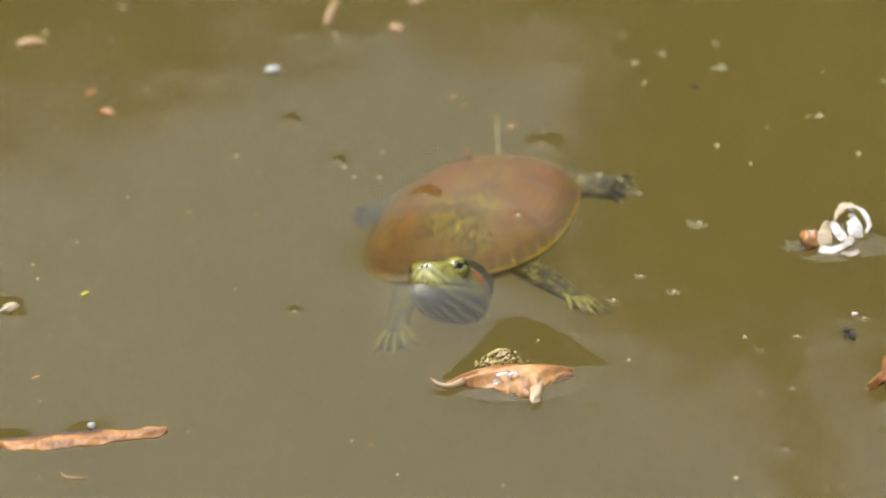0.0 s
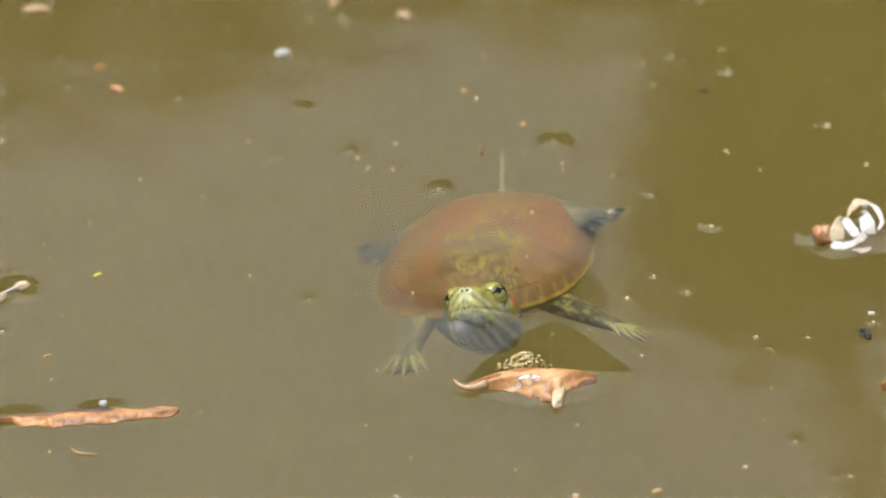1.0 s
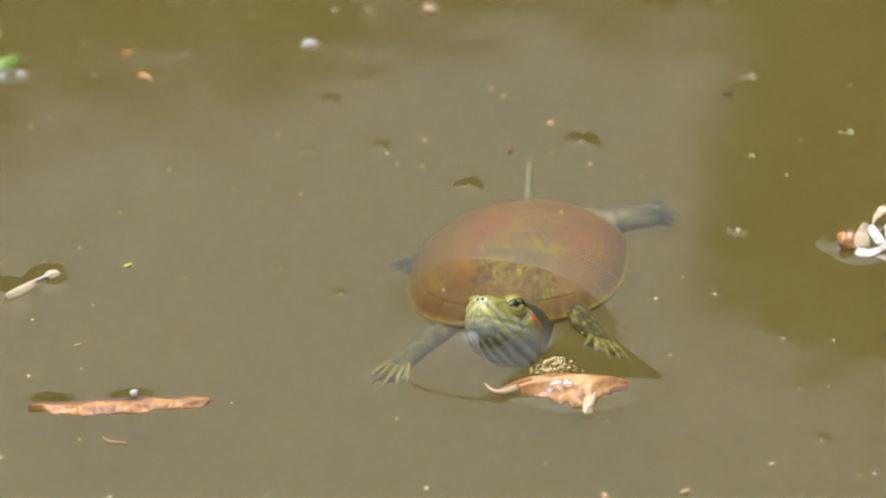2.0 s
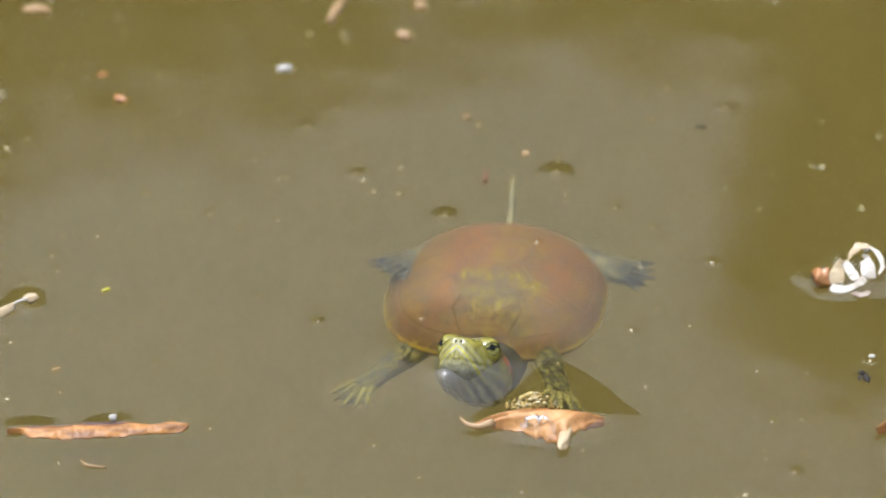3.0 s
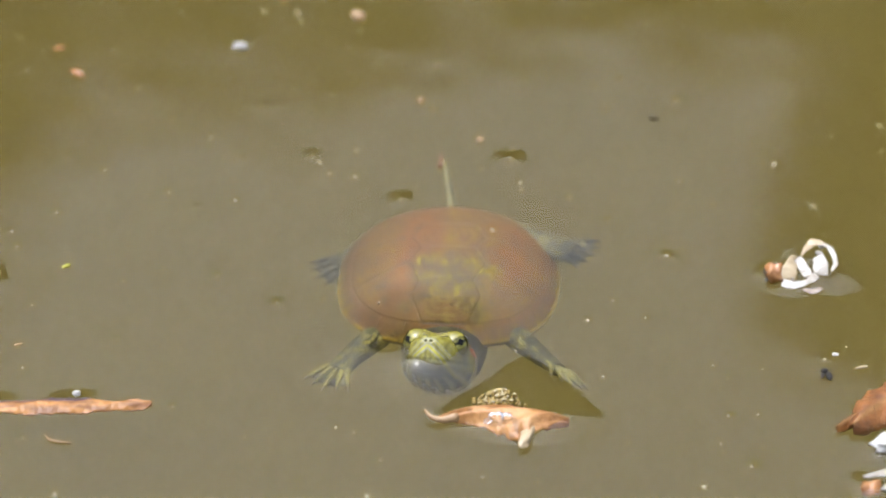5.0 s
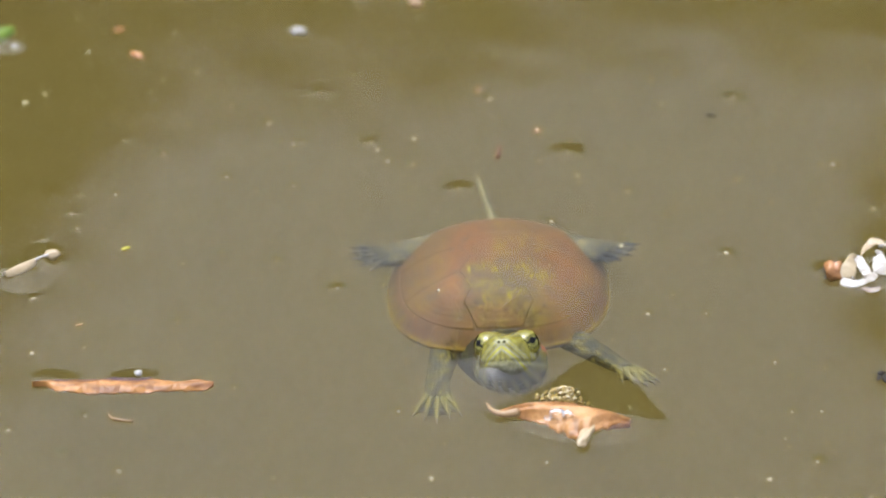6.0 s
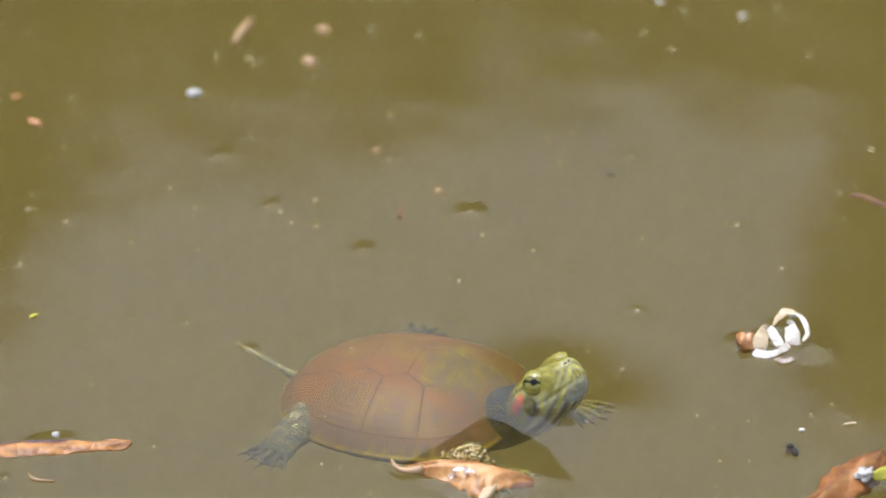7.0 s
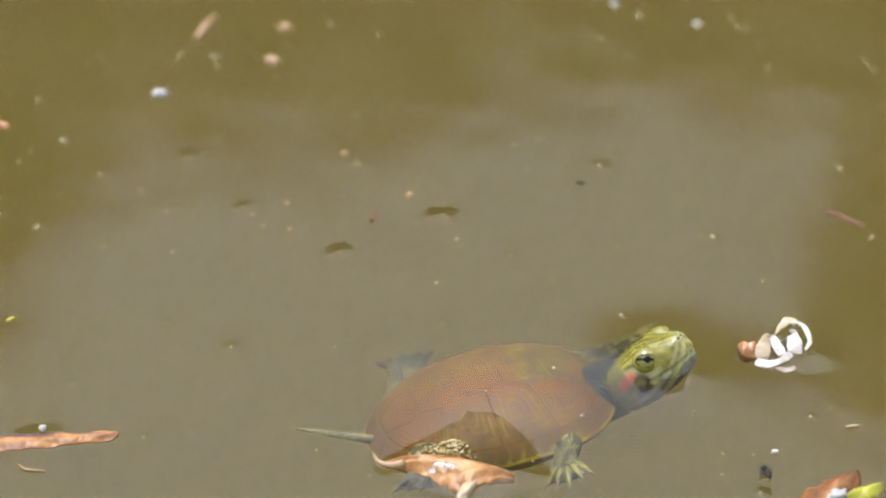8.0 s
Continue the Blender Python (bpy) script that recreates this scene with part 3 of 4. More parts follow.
            u = max(0.0, min(1.0, v.dot(w) / w.length_squared))
            return (v - w * u).length

        # yellow-green swellings over the eyes
        stroke(np.array((0.19, 0.165, 0.02)), math.dist((x, y, z), (0.0088, 0.0225, 0.0130)), 0.0048, 0.8)
        # fine wavy lines over the crown and the back of the head
        if z > -0.005:
            wob = 2.2 * noise.noise(co * 110)
            w = (0.5 + 0.5 * math.sin(co.x * 2300 + co.y * 420 * (1 if co.x > 0 else -1) + wob)) ** 4
            k = 0.8 * w * max(0.3, min(1, (0.030 - y) / 0.008))
            c = c * (1 - k) + k * yel * 0.85
            g = (0.5 + 0.5 * math.sin(co.x * 2300 + co.y * 420 * (1 if co.x > 0 else -1) + wob + 3.1)) ** 6
            c = c * (1 - 0.85 * g * max(0.3, min(1, (0.030 - y) / 0.008)))
        # stripes on cheeks and throat
        if z < -0.003 and y < 0.031:
            a = math.atan2(co.x, -z - 0.001)
            w = (0.5 + 0.5 * math.sin(a * 17 + 1.2 * noise.noise(co * 120))) ** 3
            k = 0.85 * w * min(1, (-0.003 - z) / 0.003)
            c = c * (1 - k) + k * np.array((0.42, 0.40, 0.21))
            g = (0.5 + 0.5 * math.sin(a * 17 + 3.1 + 1.2 * noise.noise(co * 120))) ** 3
            c = c * (1 - 0.5 * g * min(1, (-0.003 - z) / 0.003))
        # the two lines that part at the nostrils and run down to the jaw, dark-edged
        for a, b, wd in (((0.0004, 0.0012), (0.0062, -0.0036), 0.00065), ((0.0062, -0.0036), (0.0104, -0.0088), 0.0006)):
            stroke(dark * 1.3, face(a, b), wd + 0.0006, 0.7)
        for a, b, wd in (((0.0030, 0.0034), (0.0090, -0.0022), 0.00042), ((0.0090, -0.0022), (0.0128, -0.0066), 0.00045), ((0.0016, 0.0048), (0.0052, 0.0090), 0.0005), ((0.0118, -0.0004), (0.0135, -0.0050), 0.0005)):
            stroke(dark * 1.3, face(a, b), wd + 0.0004, 0.55)
        for a, b, wd in (((0.0030, 0.0034), (0.0090, -0.0022), 0.00042), ((0.0090, -0.0022), (0.0128, -0.0066), 0.00045), ((0.0016, 0.0048), (0.0052, 0.0090), 0.0005), ((0.0118, -0.0004), (0.0135, -0.0050), 0.0005)):
            stroke(yel * 0.85, face(a, b), wd, 0.75)
        for a, b, wd in (((0.0004, 0.0012), (0.0062, -0.0036), 0.00065), ((0.0062, -0.0036), (0.0104, -0.0088), 0.0006)):
            stroke(yel, face(a, b), wd, 0.97)
        if y > 0.03 and 0.0026 < math.dist((x, z), (0.0014, 0.0034)) < 0.004 and z > 0.002:
            stroke(yel * 0.7, 0.0, 1.0, 0.5)
        # cheek stripes behind the mouth
        stroke(yel, seg((0.0140, 0.0235, -0.0045), (0.0150, 0.0150, -0.0100)), 0.0010, 0.9)
        stroke(yel, seg((0.0165, 0.0150, -0.0012), (0.0150, 0.0000, -0.0050)), 0.0009, 0.85)
        stroke(dark, seg((0.0150, 0.0200, 0.0075), (0.0140, 0.0000, 0.0085)), 0.0005, 0.8)
        stroke(yel * 0.9, seg((0.0143, 0.0200, 0.0090), (0.0130, 0.0000, 0.0098)), 0.0006, 0.8)
        # the red patch behind the eye
        stroke(dark, seg((0.0155, 0.0180, 0.0058), (0.0155, 0.0060, 0.0036)), 0.0030, 0.5)
        stroke(red, seg((0.0155, 0.0165, 0.0050), (0.0155, 0.0085, 0.0030)), 0.0022, 0.9)
        # nostrils on a pale tip
        stroke(np.array((0.2, 0.19, 0.09)), math.dist((x, y, z), (0.0, 0.0402, 0.0034)), 0.0021, 0.7)
        stroke(np.array((0.006, 0.006, 0.006)), math.dist((x, z), (0.0012, 0.0034)) if y > 0.037 else 1, 0.00062, 0.97)
        return tuple(max(0.004, float(v)) for v in c)

    head = part("head", loft(rings), HEAD_SKIN, root, "olive head with yellow stripes and a red ear patch", paint=head_paint)

    head.scale = (1.12, 1.12, 1.12)

    def eye_paint(co):
        d = co.normalized()
        r = math.acos(max(-1, min(1, d.x)))
        if r < 0.30:
            return (0.004, 0.004, 0.004)
        if abs(d.z) < 0.11 and r < 1.0:
            return (0.02, 0.02, 0.010)
        if r < 1.02:
            ring = 0.75 + 0.25 * math.sin(r * 30)
            return (0.21 * ring, 0.195 * ring, 0.05 * ring)
        return (0.030, 0.027, 0.010)

    def slit(d):
        return math.hypot(d.y / 0.80, (d.z + 0.10) / 0.47) if d.x > 0 else 9.0

    def lid_paint(co):
        e = slit(co.normalized())
        if e < 1.03:
            return (0.020, 0.018, 0.008)
        if e < 1.45:
            return (0.20, 0.175, 0.026)
        return (0.15, 0.13, 0.019)

    for sx in (1, -1):
        gaze = Vector((sx * 0.66, 0.75, 0.10))
        turn = Matrix.Translation((sx * 0.0082, 0.0236, 0.0056)) @ Vector((1, 0, 0)).rotation_difference(gaze).to_matrix().to_4x4() @ pose(0, 0, 0, -sx * 42, 0, 0)
        part("eye", ball(0.0056, u=64, v=40), EYE_MAT, head, "pale yellow-green eye with a black pupil", turn, paint=eye_paint)
        lid = ball(0.0062, u=72, v=48)
        cut = []
        for f in lid.faces:
            d = f.calc_center_median().normalized()
            if slit(d) < 1:
                cut.append(f)
        bmesh.ops.delete(lid, geom=cut, context="FACES")
        part("eyelid", lid, HEAD_SKIN, head, "", turn, paint=lid_paint)

    # legs: the pivot is the shoulder or hip, the limb reaches out along +x
    def leg_paint(co):
        s = 0.6 * math.sin(co.y * 1900 + 5 * noise.noise(co * 110)) + 0.8 * noise.noise(co * 210) + 1.6 * noise.noise(co * 480)
        k = 0.9 * max(0.0, min(1.0, (s - 0.05) * 1.8))
        b = np.array((0.042, 0.039, 0.020)) * (1 + 0.5 * noise.noise(co * 300))
        return tuple(max(0.004, float(v)) for v in b * (1 - k) + k * np.array((0.42, 0.36, 0.09)))

    def hind_paint(co):
        u = abs(co.x) / 0.04
        pale = max(0.0, min(1.0, (0.95 - u) / 0.3)) * max(0.0, min(1.0, 0.45 + 1.6 * noise.noise(co * 150) + 1.2 * noise.noise(co * 420)))
        b = np.array(leg_paint(co)) * 0.5 + np.array((0.022, 0.022, 0.022))
        return tuple(max(0.004, float(v)) for v in b * (1 - pale) + pale * np.array((0.44, 0.37, 0.18)))

    def toe_paint(co):
        k = 0.5 + 0.5 * noise.noise(co * 260)
        return tuple(a + (b - a) * k for a, b in zip((0.20, 0.17, 0.04), (0.58, 0.50, 0.14)))

    def foot_paint(co):
        s = noise.noise(co * 200)
        b = np.array((0.030, 0.029, 0.027)) * (1 + 0.6 * s) + max(0.0, noise.noise(co * 300) - 0.02) * np.array((0.80, 0.70, 0.38))
        return tuple(max(0.01, float(v)) for v in b)

    def make_leg(name, ctrl, wide, tall, foot_dir, spread, toe_len, nails, pale=False):
        ctrl = [Vector(c) for c in ctrl]
        leg = part(name, tube(ctrl, wide, tall, 40, 56), SKIN, root, "scaly olive leg with yellow streaks" if not pale else "pale hind leg with a dark grey webbed foot", paint=hind_paint if pale else leg_paint)
        end = ctrl[-1]
        ang0 = math.atan2(foot_dir[1], foot_dir[0])
        tips = []
        for k in range(nails):
            a = ang0 + spread * (k / (nails - 1) - 0.5)
            ln = toe_len * (1 - 0.25 * abs(k / (nails - 1) - 0.5) * 2)
            off = Vector((math.cos(a), math.sin(a), -0.12))
            side = Vector((-math.sin(ang0), math.cos(ang0), 0)) * (k / (nails - 1) - 0.5) * wide[-1] * 1.7
            p0, p1 = end + side - off * 0.004, end + side + off * ln
            part("toe", tube([p0, p0.lerp(p1, 0.5) + Vector((0, 0, 0.0009)), p1], [0.0019, 0.0015, 0.0009], n=10, steps=12), SKIN, leg, paint=foot_paint if pale else toe_paint)
            part("claw", tube([p1 - off * 0.0008, p1 + off * 0.0015 + Vector((0, 0, 0.0002)), p1 + off * 0.0034 - Vector((0, 0, 0.0008))], [0.0009, 0.0006, 0.0001], n=6, steps=6), CLAW, leg)
            tips.append(p1)
        web = bmesh.new()
        lay = []
        for dz in (0.0004, -0.0004):
            c = web.verts.new(end - Vector((math.cos(ang0), math.sin(ang0), 0)) * 0.003 + Vector((0, 0, dz)))
            edge = []
            for a, b in zip(tips, tips[1:]):
                edge += [web.verts.new(a * 0.96 + end * 0.04 + Vector((0, 0, dz))), web.verts.new((a + b) / 2 * 0.82 + end * 0.18 + Vector((0, 0, dz)))]
            edge.append(web.verts.new(tips[-1] * 0.96 + end * 0.04 + Vector((0, 0, dz))))
            for u, v in zip(edge, edge[1:]):
                web.faces.new((c, u, v))
            lay.append(edge)
        for (u, v), (w, x) in zip(zip(lay[0], lay[0][1:]), zip(lay[1], lay[1][1:])):
            web.faces.new((u, v, x, w))
        part("webbing", web, SKIN, leg, "", paint=foot_paint)
        return leg

    legs = {}
    for side, tag in ((1, "right"), (-1, "left")):
        s = side
        legs["front_" + tag] = make_leg("front_leg", [(0, 0, 0), (s * 0.022, 0.004, -0.001), (s * 0.040, 0.006, -0.002), (s * 0.055, 0.010, -0.002)],
                                        [0.0085, 0.0070, 0.0060, 0.0068], [0.0075, 0.0060, 0.0044, 0.0028], (s, 0.25), 1.0, 0.014, 5)
        legs["hind_" + tag] = make_leg("hind_leg", [(0, 0, 0), (s * 0.014, -0.002, -0.001), (s * 0.028, -0.005, -0.002), (s * 0.040, -0.007, -0.003)],
                                       [0.012, 0.0105, 0.009, 0.0105], [0.009, 0.0075, 0.005, 0.0026], (s, -0.3), 1.15, 0.0105, 5, True)
    tail = part("tail", tube([(0, 0.012, 0), (0, 0, 0), (0, -0.016, 0.001), (0.0005, -0.032, 0.002), (0.001, -0.044, 0.003)], [0.0044, 0.0027, 0.0018, 0.0012, 0.0005], n=12, steps=24), SKIN, root, "thin pale olive tail",
                paint=lambda co: (0.48, 0.42, 0.18) if math.sin(co.x * 1800) > -0.4 else (0.12, 0.1, 0.03))
    film = part("water_collar", head_film(), WATER_CLEAR, root, "raised film of water round the chin")
    return root, neck, head, legs, tail, film


def head_film():
    """Water that climbs up the chin and throat: a steep bead under the chin on a broad low swell."""
    bm = mound(0.038, 0.0023, 1.0, rings=60, spokes=120)
    for v in bm.verts:
        x, y = v.co.x, v.co.y
        v.co.z += 0.0015 * math.exp(-((x - 0.010) ** 2 + (y - 0.014) ** 2) / 0.020 ** 2) * max(0.0, 1 - math.hypot(x, y) / 0.064)
        v.co.z += 0.0020 * math.exp(-((x - 0.004) ** 2 / 0.0052 ** 2 + (y - 0.017) ** 2 / 0.0038 ** 2))
    return bm


TURTLE, NECK, HEAD, LEGS, TAIL, FILM = build_turtle()

# seconds, x, y, depth of the rim, heading, nose-up pitch, bank
TURTLE_ROWS = [
    (0, 0.121, 0.07, -0.0335, 162, 3, 13),
    (0.5, 0.1097, 0.051, -0.033, 164, 4, 12),
    (1, 0.0938, 0.0268, -0.0328, 170, 5, 10),
    (1.5, 0.0814, 0.014, -0.0322, 174, 6, 9),
    (3, 0.0487, 0.0145, -0.031, 172, 1, 1),
    (3.5, 0.0378, 0.0186, -0.031, 171, 0, -1),
    (4, 0.0268, 0.0287, -0.031, 174, 0, 0),
    (5.5, -0.0063, 0.0052, -0.031, 180, 1, 2),
    (6, -0.0174, -0.0022, -0.031, 183, 3, 4),
    (6.5, -0.0285, -0.0145, -0.031, 198, 5, 7),
    (7, -0.0336, -0.0465, -0.0325, 250, 5, -2),
    (7.5, -0.0168, -0.057, -0.033, 286, 6, -6),
    (8, 0.005, -0.055, -0.033, 285.5, 9, -7),
]
# seconds, neck turn, neck lift, head turn, head lift (degrees, to the turtle's left and up), reach of the neck
HEAD_ROWS = [
    (0, 23.1, 5.8, -24.9, 47.2, 0.0035),
    (0.5, 27.3, 3.6, -25.7, 46.2, 0.0045),
    (1, 22.8, 9.7, -25.3, 49.3, 0.0012),
    (1.5, 14.2, 10.0, -31.9, 51.8, 0.0022),
    (3, 4.1, 16.7, -15.1, 52.4, 0.0098),
    (3.5, 3.2, 16.9, -16.2, 49.3, 0.0129),
    (4, -3.2, 17.0, -15.2, 46.2, 0.0142),
    (5.5, 7.3, 16.2, -13.2, 45.9, 0.0089),
    (6, 11.4, 15.7, -18.1, 43.9, 0.0079),
    (6.5, 3.7, 22.7, 3.3, 37.4, -0.0003),
    (7, -11.2, 23.8, -12.0, 50.6, -0.0064),
    (7.5, -35.0, 23.2, -24.0, 48.2, -0.0043),
    (8, -28.3, 13.5, -14.0, 38.5, -0.0073),
]
# seconds, then for each leg the sweep forward and the drop (degrees): front right, front left, hind right, hind left
LEG_ROWS = [
    (0, 84, -8, 28, -14, 40, 4, 15, -6),
    (0.5, 66, -10, 10, -6, 40, 4, 45, 6),
    (1, 76, 0, 22, -12, 45, 6, 47, 16),
    (1.5, 58, -2, 46, -4, 59, 2, -11, 4),
    (3, 44, -4, 64, 1, 61, 16, 25, 2),
    (3.5, 40, -10, 70, 1, 39, 16, 23, 4),
    (4, 48, -2, 54, -4, 61, 14, 37, 0),
    (5.5, 56, 4, 44, 0, 41, -6, 35, 16),
    (6, 74, -4, 40, -2, 37, 16, 48, 18),
    (6.5, 48, 8, 52, 8, 23, -8, 61, 16),
    (7, 40, 8, 94, 8, -1, 0, 40, 2),
    (7.5, -32, 8, 94, 13, -30, 3, 33, -6),
    (8, -26, 8, 74, 5, -7, 16, 25, 6),
]
# seconds, roll of the front right and the front left leg about its own length
ROLL_ROWS = {0: (0, 25), 0.5: (0, 35), 1: (0, 25), 1.5: (0, 35), 3: (0, 20), 3.5: (0, 20), 4: (0, 30), 5.5: (0, 35), 6: (0, 20), 6.5: (12, 10), 7: (10, 0), 7.5: (10, 0), 8: (10, 0)}
TAIL_ROWS = [(0.0, 12), (0.5, 10), (1.0, 4), (1.5, 0), (3.0, 3), (3.5, 4), (4.0, 4), (5.5, 10), (6.0, 11), (6.5, 3), (7.0, -16), (7.5, -22), (8.0, -26)]


def turtle_keys():
    keys = []
    keys.append((TURTLE, [(t, pose(x, y, z, 0, 0, h) @ pose(0, 0, 0, pitch, bank, 0)) for t, x, y, z, h, pitch, bank in TURTLE_ROWS]))
    neck_rows, head_rows, film_rows = [], [], []
    for t, a, b, c, d, reach in HEAD_ROWS:
        m = pose(0, 0.047 + reach, -0.006, 0, 0, a) @ pose(0, 0, 0, b, 0, 0)
        neck_rows.append((t, m))
        h = m @ pose(0, 0.036, 0.003, 0, 0, 0) @ pose(0, 0, 0, 0, 0, c) @ pose(0, 0, 0, d - b, 0, 0)
        head_rows.append((t, h))
    keys += [(NECK, neck_rows), (HEAD, head_rows)]
    # the film stays level with the pond under the chin
    for (t, x, y, z, hd, pitch, bank), (_, h), hr in zip(TURTLE_ROWS, head_rows, HEAD_ROWS):
        turn = hr[1] + hr[3]
        m = pose(x, y, z, 0, 0, hd) @ pose(0, 0, 0, pitch, bank, 0)
        chin = m @ h @ Vector((0, 0.026, 0.0))
        film_rows.append((t, m.inverted() @ pose(chin.x, chin.y, 0.0, 0, 0, hd + turn)))
    keys.append((FILM, film_rows))
    for k, (name, sx, y, z) in enumerate((("front_right", 1, 0.034, -0.003), ("front_left", -1, 0.034, -0.003), ("hind_right", 1, -0.036, 0.002), ("hind_left", -1, -0.036, 0.002))):
        x = 0.026 if name.startswith("front") else 0.0255
        roll = {r[0]: ROLL_ROWS[r[0]][k] if k < 2 else 0 for r in LEG_ROWS}
        keys.append((LEGS[name], [(r[0], pose(sx * x, y, z, 0, 0, sx * r[1 + 2 * k]) @ pose(0, 0, 0, 0, -sx * r[2 + 2 * k], 0) @ pose(0, 0, 0, roll[r[0]], 0, 0)) for r in LEG_ROWS]))
    keys.append((TAIL, [(t, pose(0, -0.054, 0.001, -9, 0, a)) for t, a in TAIL_ROWS]))
    return keys


KEYED += turtle_keys()


# ---- what floats on the pond ----


def afloat(ob, x, y, rz=0.0, z=0.0, tilt=(0, 0), spin=0.0):
    KEYED.append((ob, drift_rows(x, y, z, rz, tilt, spin)))
    return ob


def follow(ob, rows, m):
    KEYED.append((ob, [(t, r @ m) for t, r in rows]))
    return ob


def painted(c1, c2, edge=None, scale=150.0, tip=0.0):
    def paint(co):
        k = 0.5 + 0.9 * noise.noise(co * scale)
        return tuple(max(0.01, a * (1 - k) + b * k) for a, b in zip(c1, c2))
    return paint


# the large dry leaf before the turtle
LEAF_ROWS = [(t, pose(x, y, 0.0006, 0, 0, rz)) for t, x, y, rz in (
    (0, 0.1200, -0.1247, 3), (0.5, 0.1127, -0.1295, 3), (1, 0.1027, -0.1342, 3), (1.5, 0.0924, -0.1379, 3), (3, 0.0613, -0.1458, 3), (3.5, 0.0504, -0.1468, 3), (4, 0.0408, -0.1469, 3),
    (5.5, 0.0218, -0.1566, -1), (6, 0.0143, -0.1576, -2), (6.5, 0.0066, -0.1601, -4), (7, -0.0045, -0.1576, -6), (7.5, -0.0117, -0.1539, -8), (8, -0.0166, -0.1527, -8))]


def leaf_water():
    """Water drawn up to the leaf: a long even slope behind it, a shorter one before it."""
    bm = bmesh.new()
    rows = []
    for y in np.linspace(-0.040, 0.062, 72):
        row = []
        for x in np.linspace(-0.045, 0.066, 70):
            back = float(np.interp(x, (-0.045, -0.036, -0.014, 0.004, 0.016, 0.030, 0.045, 0.066), (0.0, 0.004, 0.031, 0.055, 0.057, 0.044, 0.022, 0.0)))
            side = max(0.0, min(1.0, (x + 0.045) / 0.02)) * max(0.0, min(1.0, (0.066 - x) / 0.03))
            soft = 0.0025 if x < 0.004 else 0.009
            fall = 0.078 * soft * math.log1p(math.exp(min(40.0, (back - max(y, 0.004)) / soft)))
            if y < 0.004:
                u = min(1.0, (0.004 - y) / 0.036)
                fall = fall * (1 - u) - 0.0012 * u
            row.append(bm.verts.new((x, y, fall * side ** 0.5 - 0.0006)))
        rows.append(row)
    for a, b in zip(rows, rows[1:]):
        for i in range(len(a) - 1):
            if max(v.co.z for v in (a[i], a[i + 1], b[i + 1], b[i])) > 0:
                bm.faces.new((a[i], a[i + 1], b[i + 1], b[i]))
    return bm


def dry_leaf():
    root = base("dry_leaf", "curled orange-brown dry leaf afloat before the turtle", "leaf")

    def outline(s):
        front = float(np.interp(s, (0, 0.15, 0.3, 0.42, 0.52, 0.62, 0.7, 0.8, 0.9, 1), (0.06, 0.12, 0.28, 0.6, 0.85, 1.0, 0.85, 0.5, 0.26, 0.04)))
        behind = float(np.interp(s, (0, 0.2, 0.4, 0.55, 0.7, 0.85, 1), (0.05, 0.12, 0.45, 0.62, 0.5, 0.26, 0.04)))
        rag = 1 + 0.09 * math.sin(s * 47) + 0.07 * math.sin(s * 83 + 1)
        return (behind, front * rag)

    def height(u, s):
        ridge = 0.0075 * (1 - abs(u) ** 1.3) * math.sin(math.pi * s) ** 0.9
        return ridge + 0.0012 * math.sin(s * 9 + u * 2) + 0.0007 * math.sin(u * 9 + s * 15) + 0.0008 - 0.002 * max(0, s - 0.8)

    def paint(co):
        k = 0.5 + 0.9 * noise.noise(co * 95)
        c = [a * (1 - k) + b * k for a, b in zip((0.42, 0.225, 0.085), (0.27, 0.110, 0.026))]
        vein = math.exp(-((co.y - 0.0018) / 0.0007) ** 2) + 0.45 * max(0, math.sin((co.x + abs(co.y) * 0.9) * 900 + 2 * noise.noise(co * 80))) ** 8
        back = max(0.0, min(1.0, (co.y - 0.001) / 0.004))
        c = [a * (1 - back) + b * back for a, b in zip(c, (0.22, 0.085, 0.01))]
        stain = max(0.0, noise.noise(co * 260 + Vector((4, 0, 0))) - 0.25) * 1.6
        return tuple(max(0.02, v * (1 - 0.4 * min(1, vein)) * (1 - min(0.6, stain))) for v in c)

    blade = moved(sheet(0.0175, 0.062, 18, 60, height, outline), pose(0.004, 0, 0, 0, 0, -90))
    part("blade", blade, LEAF, root, paint=paint)
    part("stalk", tube([(-0.018, 0, 0.002), (-0.025, -0.0025, 0.0015), (-0.0305, -0.0008, 0.002), (-0.0335, 0.0035, 0.003)], [0.0026, 0.0016, 0.0011, 0.0007], n=8, steps=14), TAN, root, "pale tan curled stalk")
    part("water_skin", leaf_water(), WATER_SKIN, root, "water climbing up to the leaf")
    # drops added to give the wet leaf its sun glints
    for x, y, z, r in ((0.0004, -0.0058, 0.0058, 0.0034), (0.0052, -0.0054, 0.0060, 0.0024), (-0.0040, -0.0070, 0.0044, 0.0015)):
        part("water_drop", moved(ball(r, (0, 0, 0), (1.2, 0.9, 0.75), u=20, v=14, rough=0.25, seed=r * 900), pose(x, y, z)), DROP, root, "clear drop of water added for a sun glint on the leaf")
    KEYED.append((root, LEAF_ROWS))


dry_leaf()
husk = part("seed_husk", moved(ball(0.0030, squash=(1.0, 2.9, 0.8), rough=0.5, u=18, v=12), pose(0, 0, 0.0022)), PETAL)
tagged(husk, "small cream seed husk lying on the dry leaf", "seed husk")
follow(husk, LEAF_ROWS, pose(0.0150, -0.0150, -0.0002, 4, 0, -14))


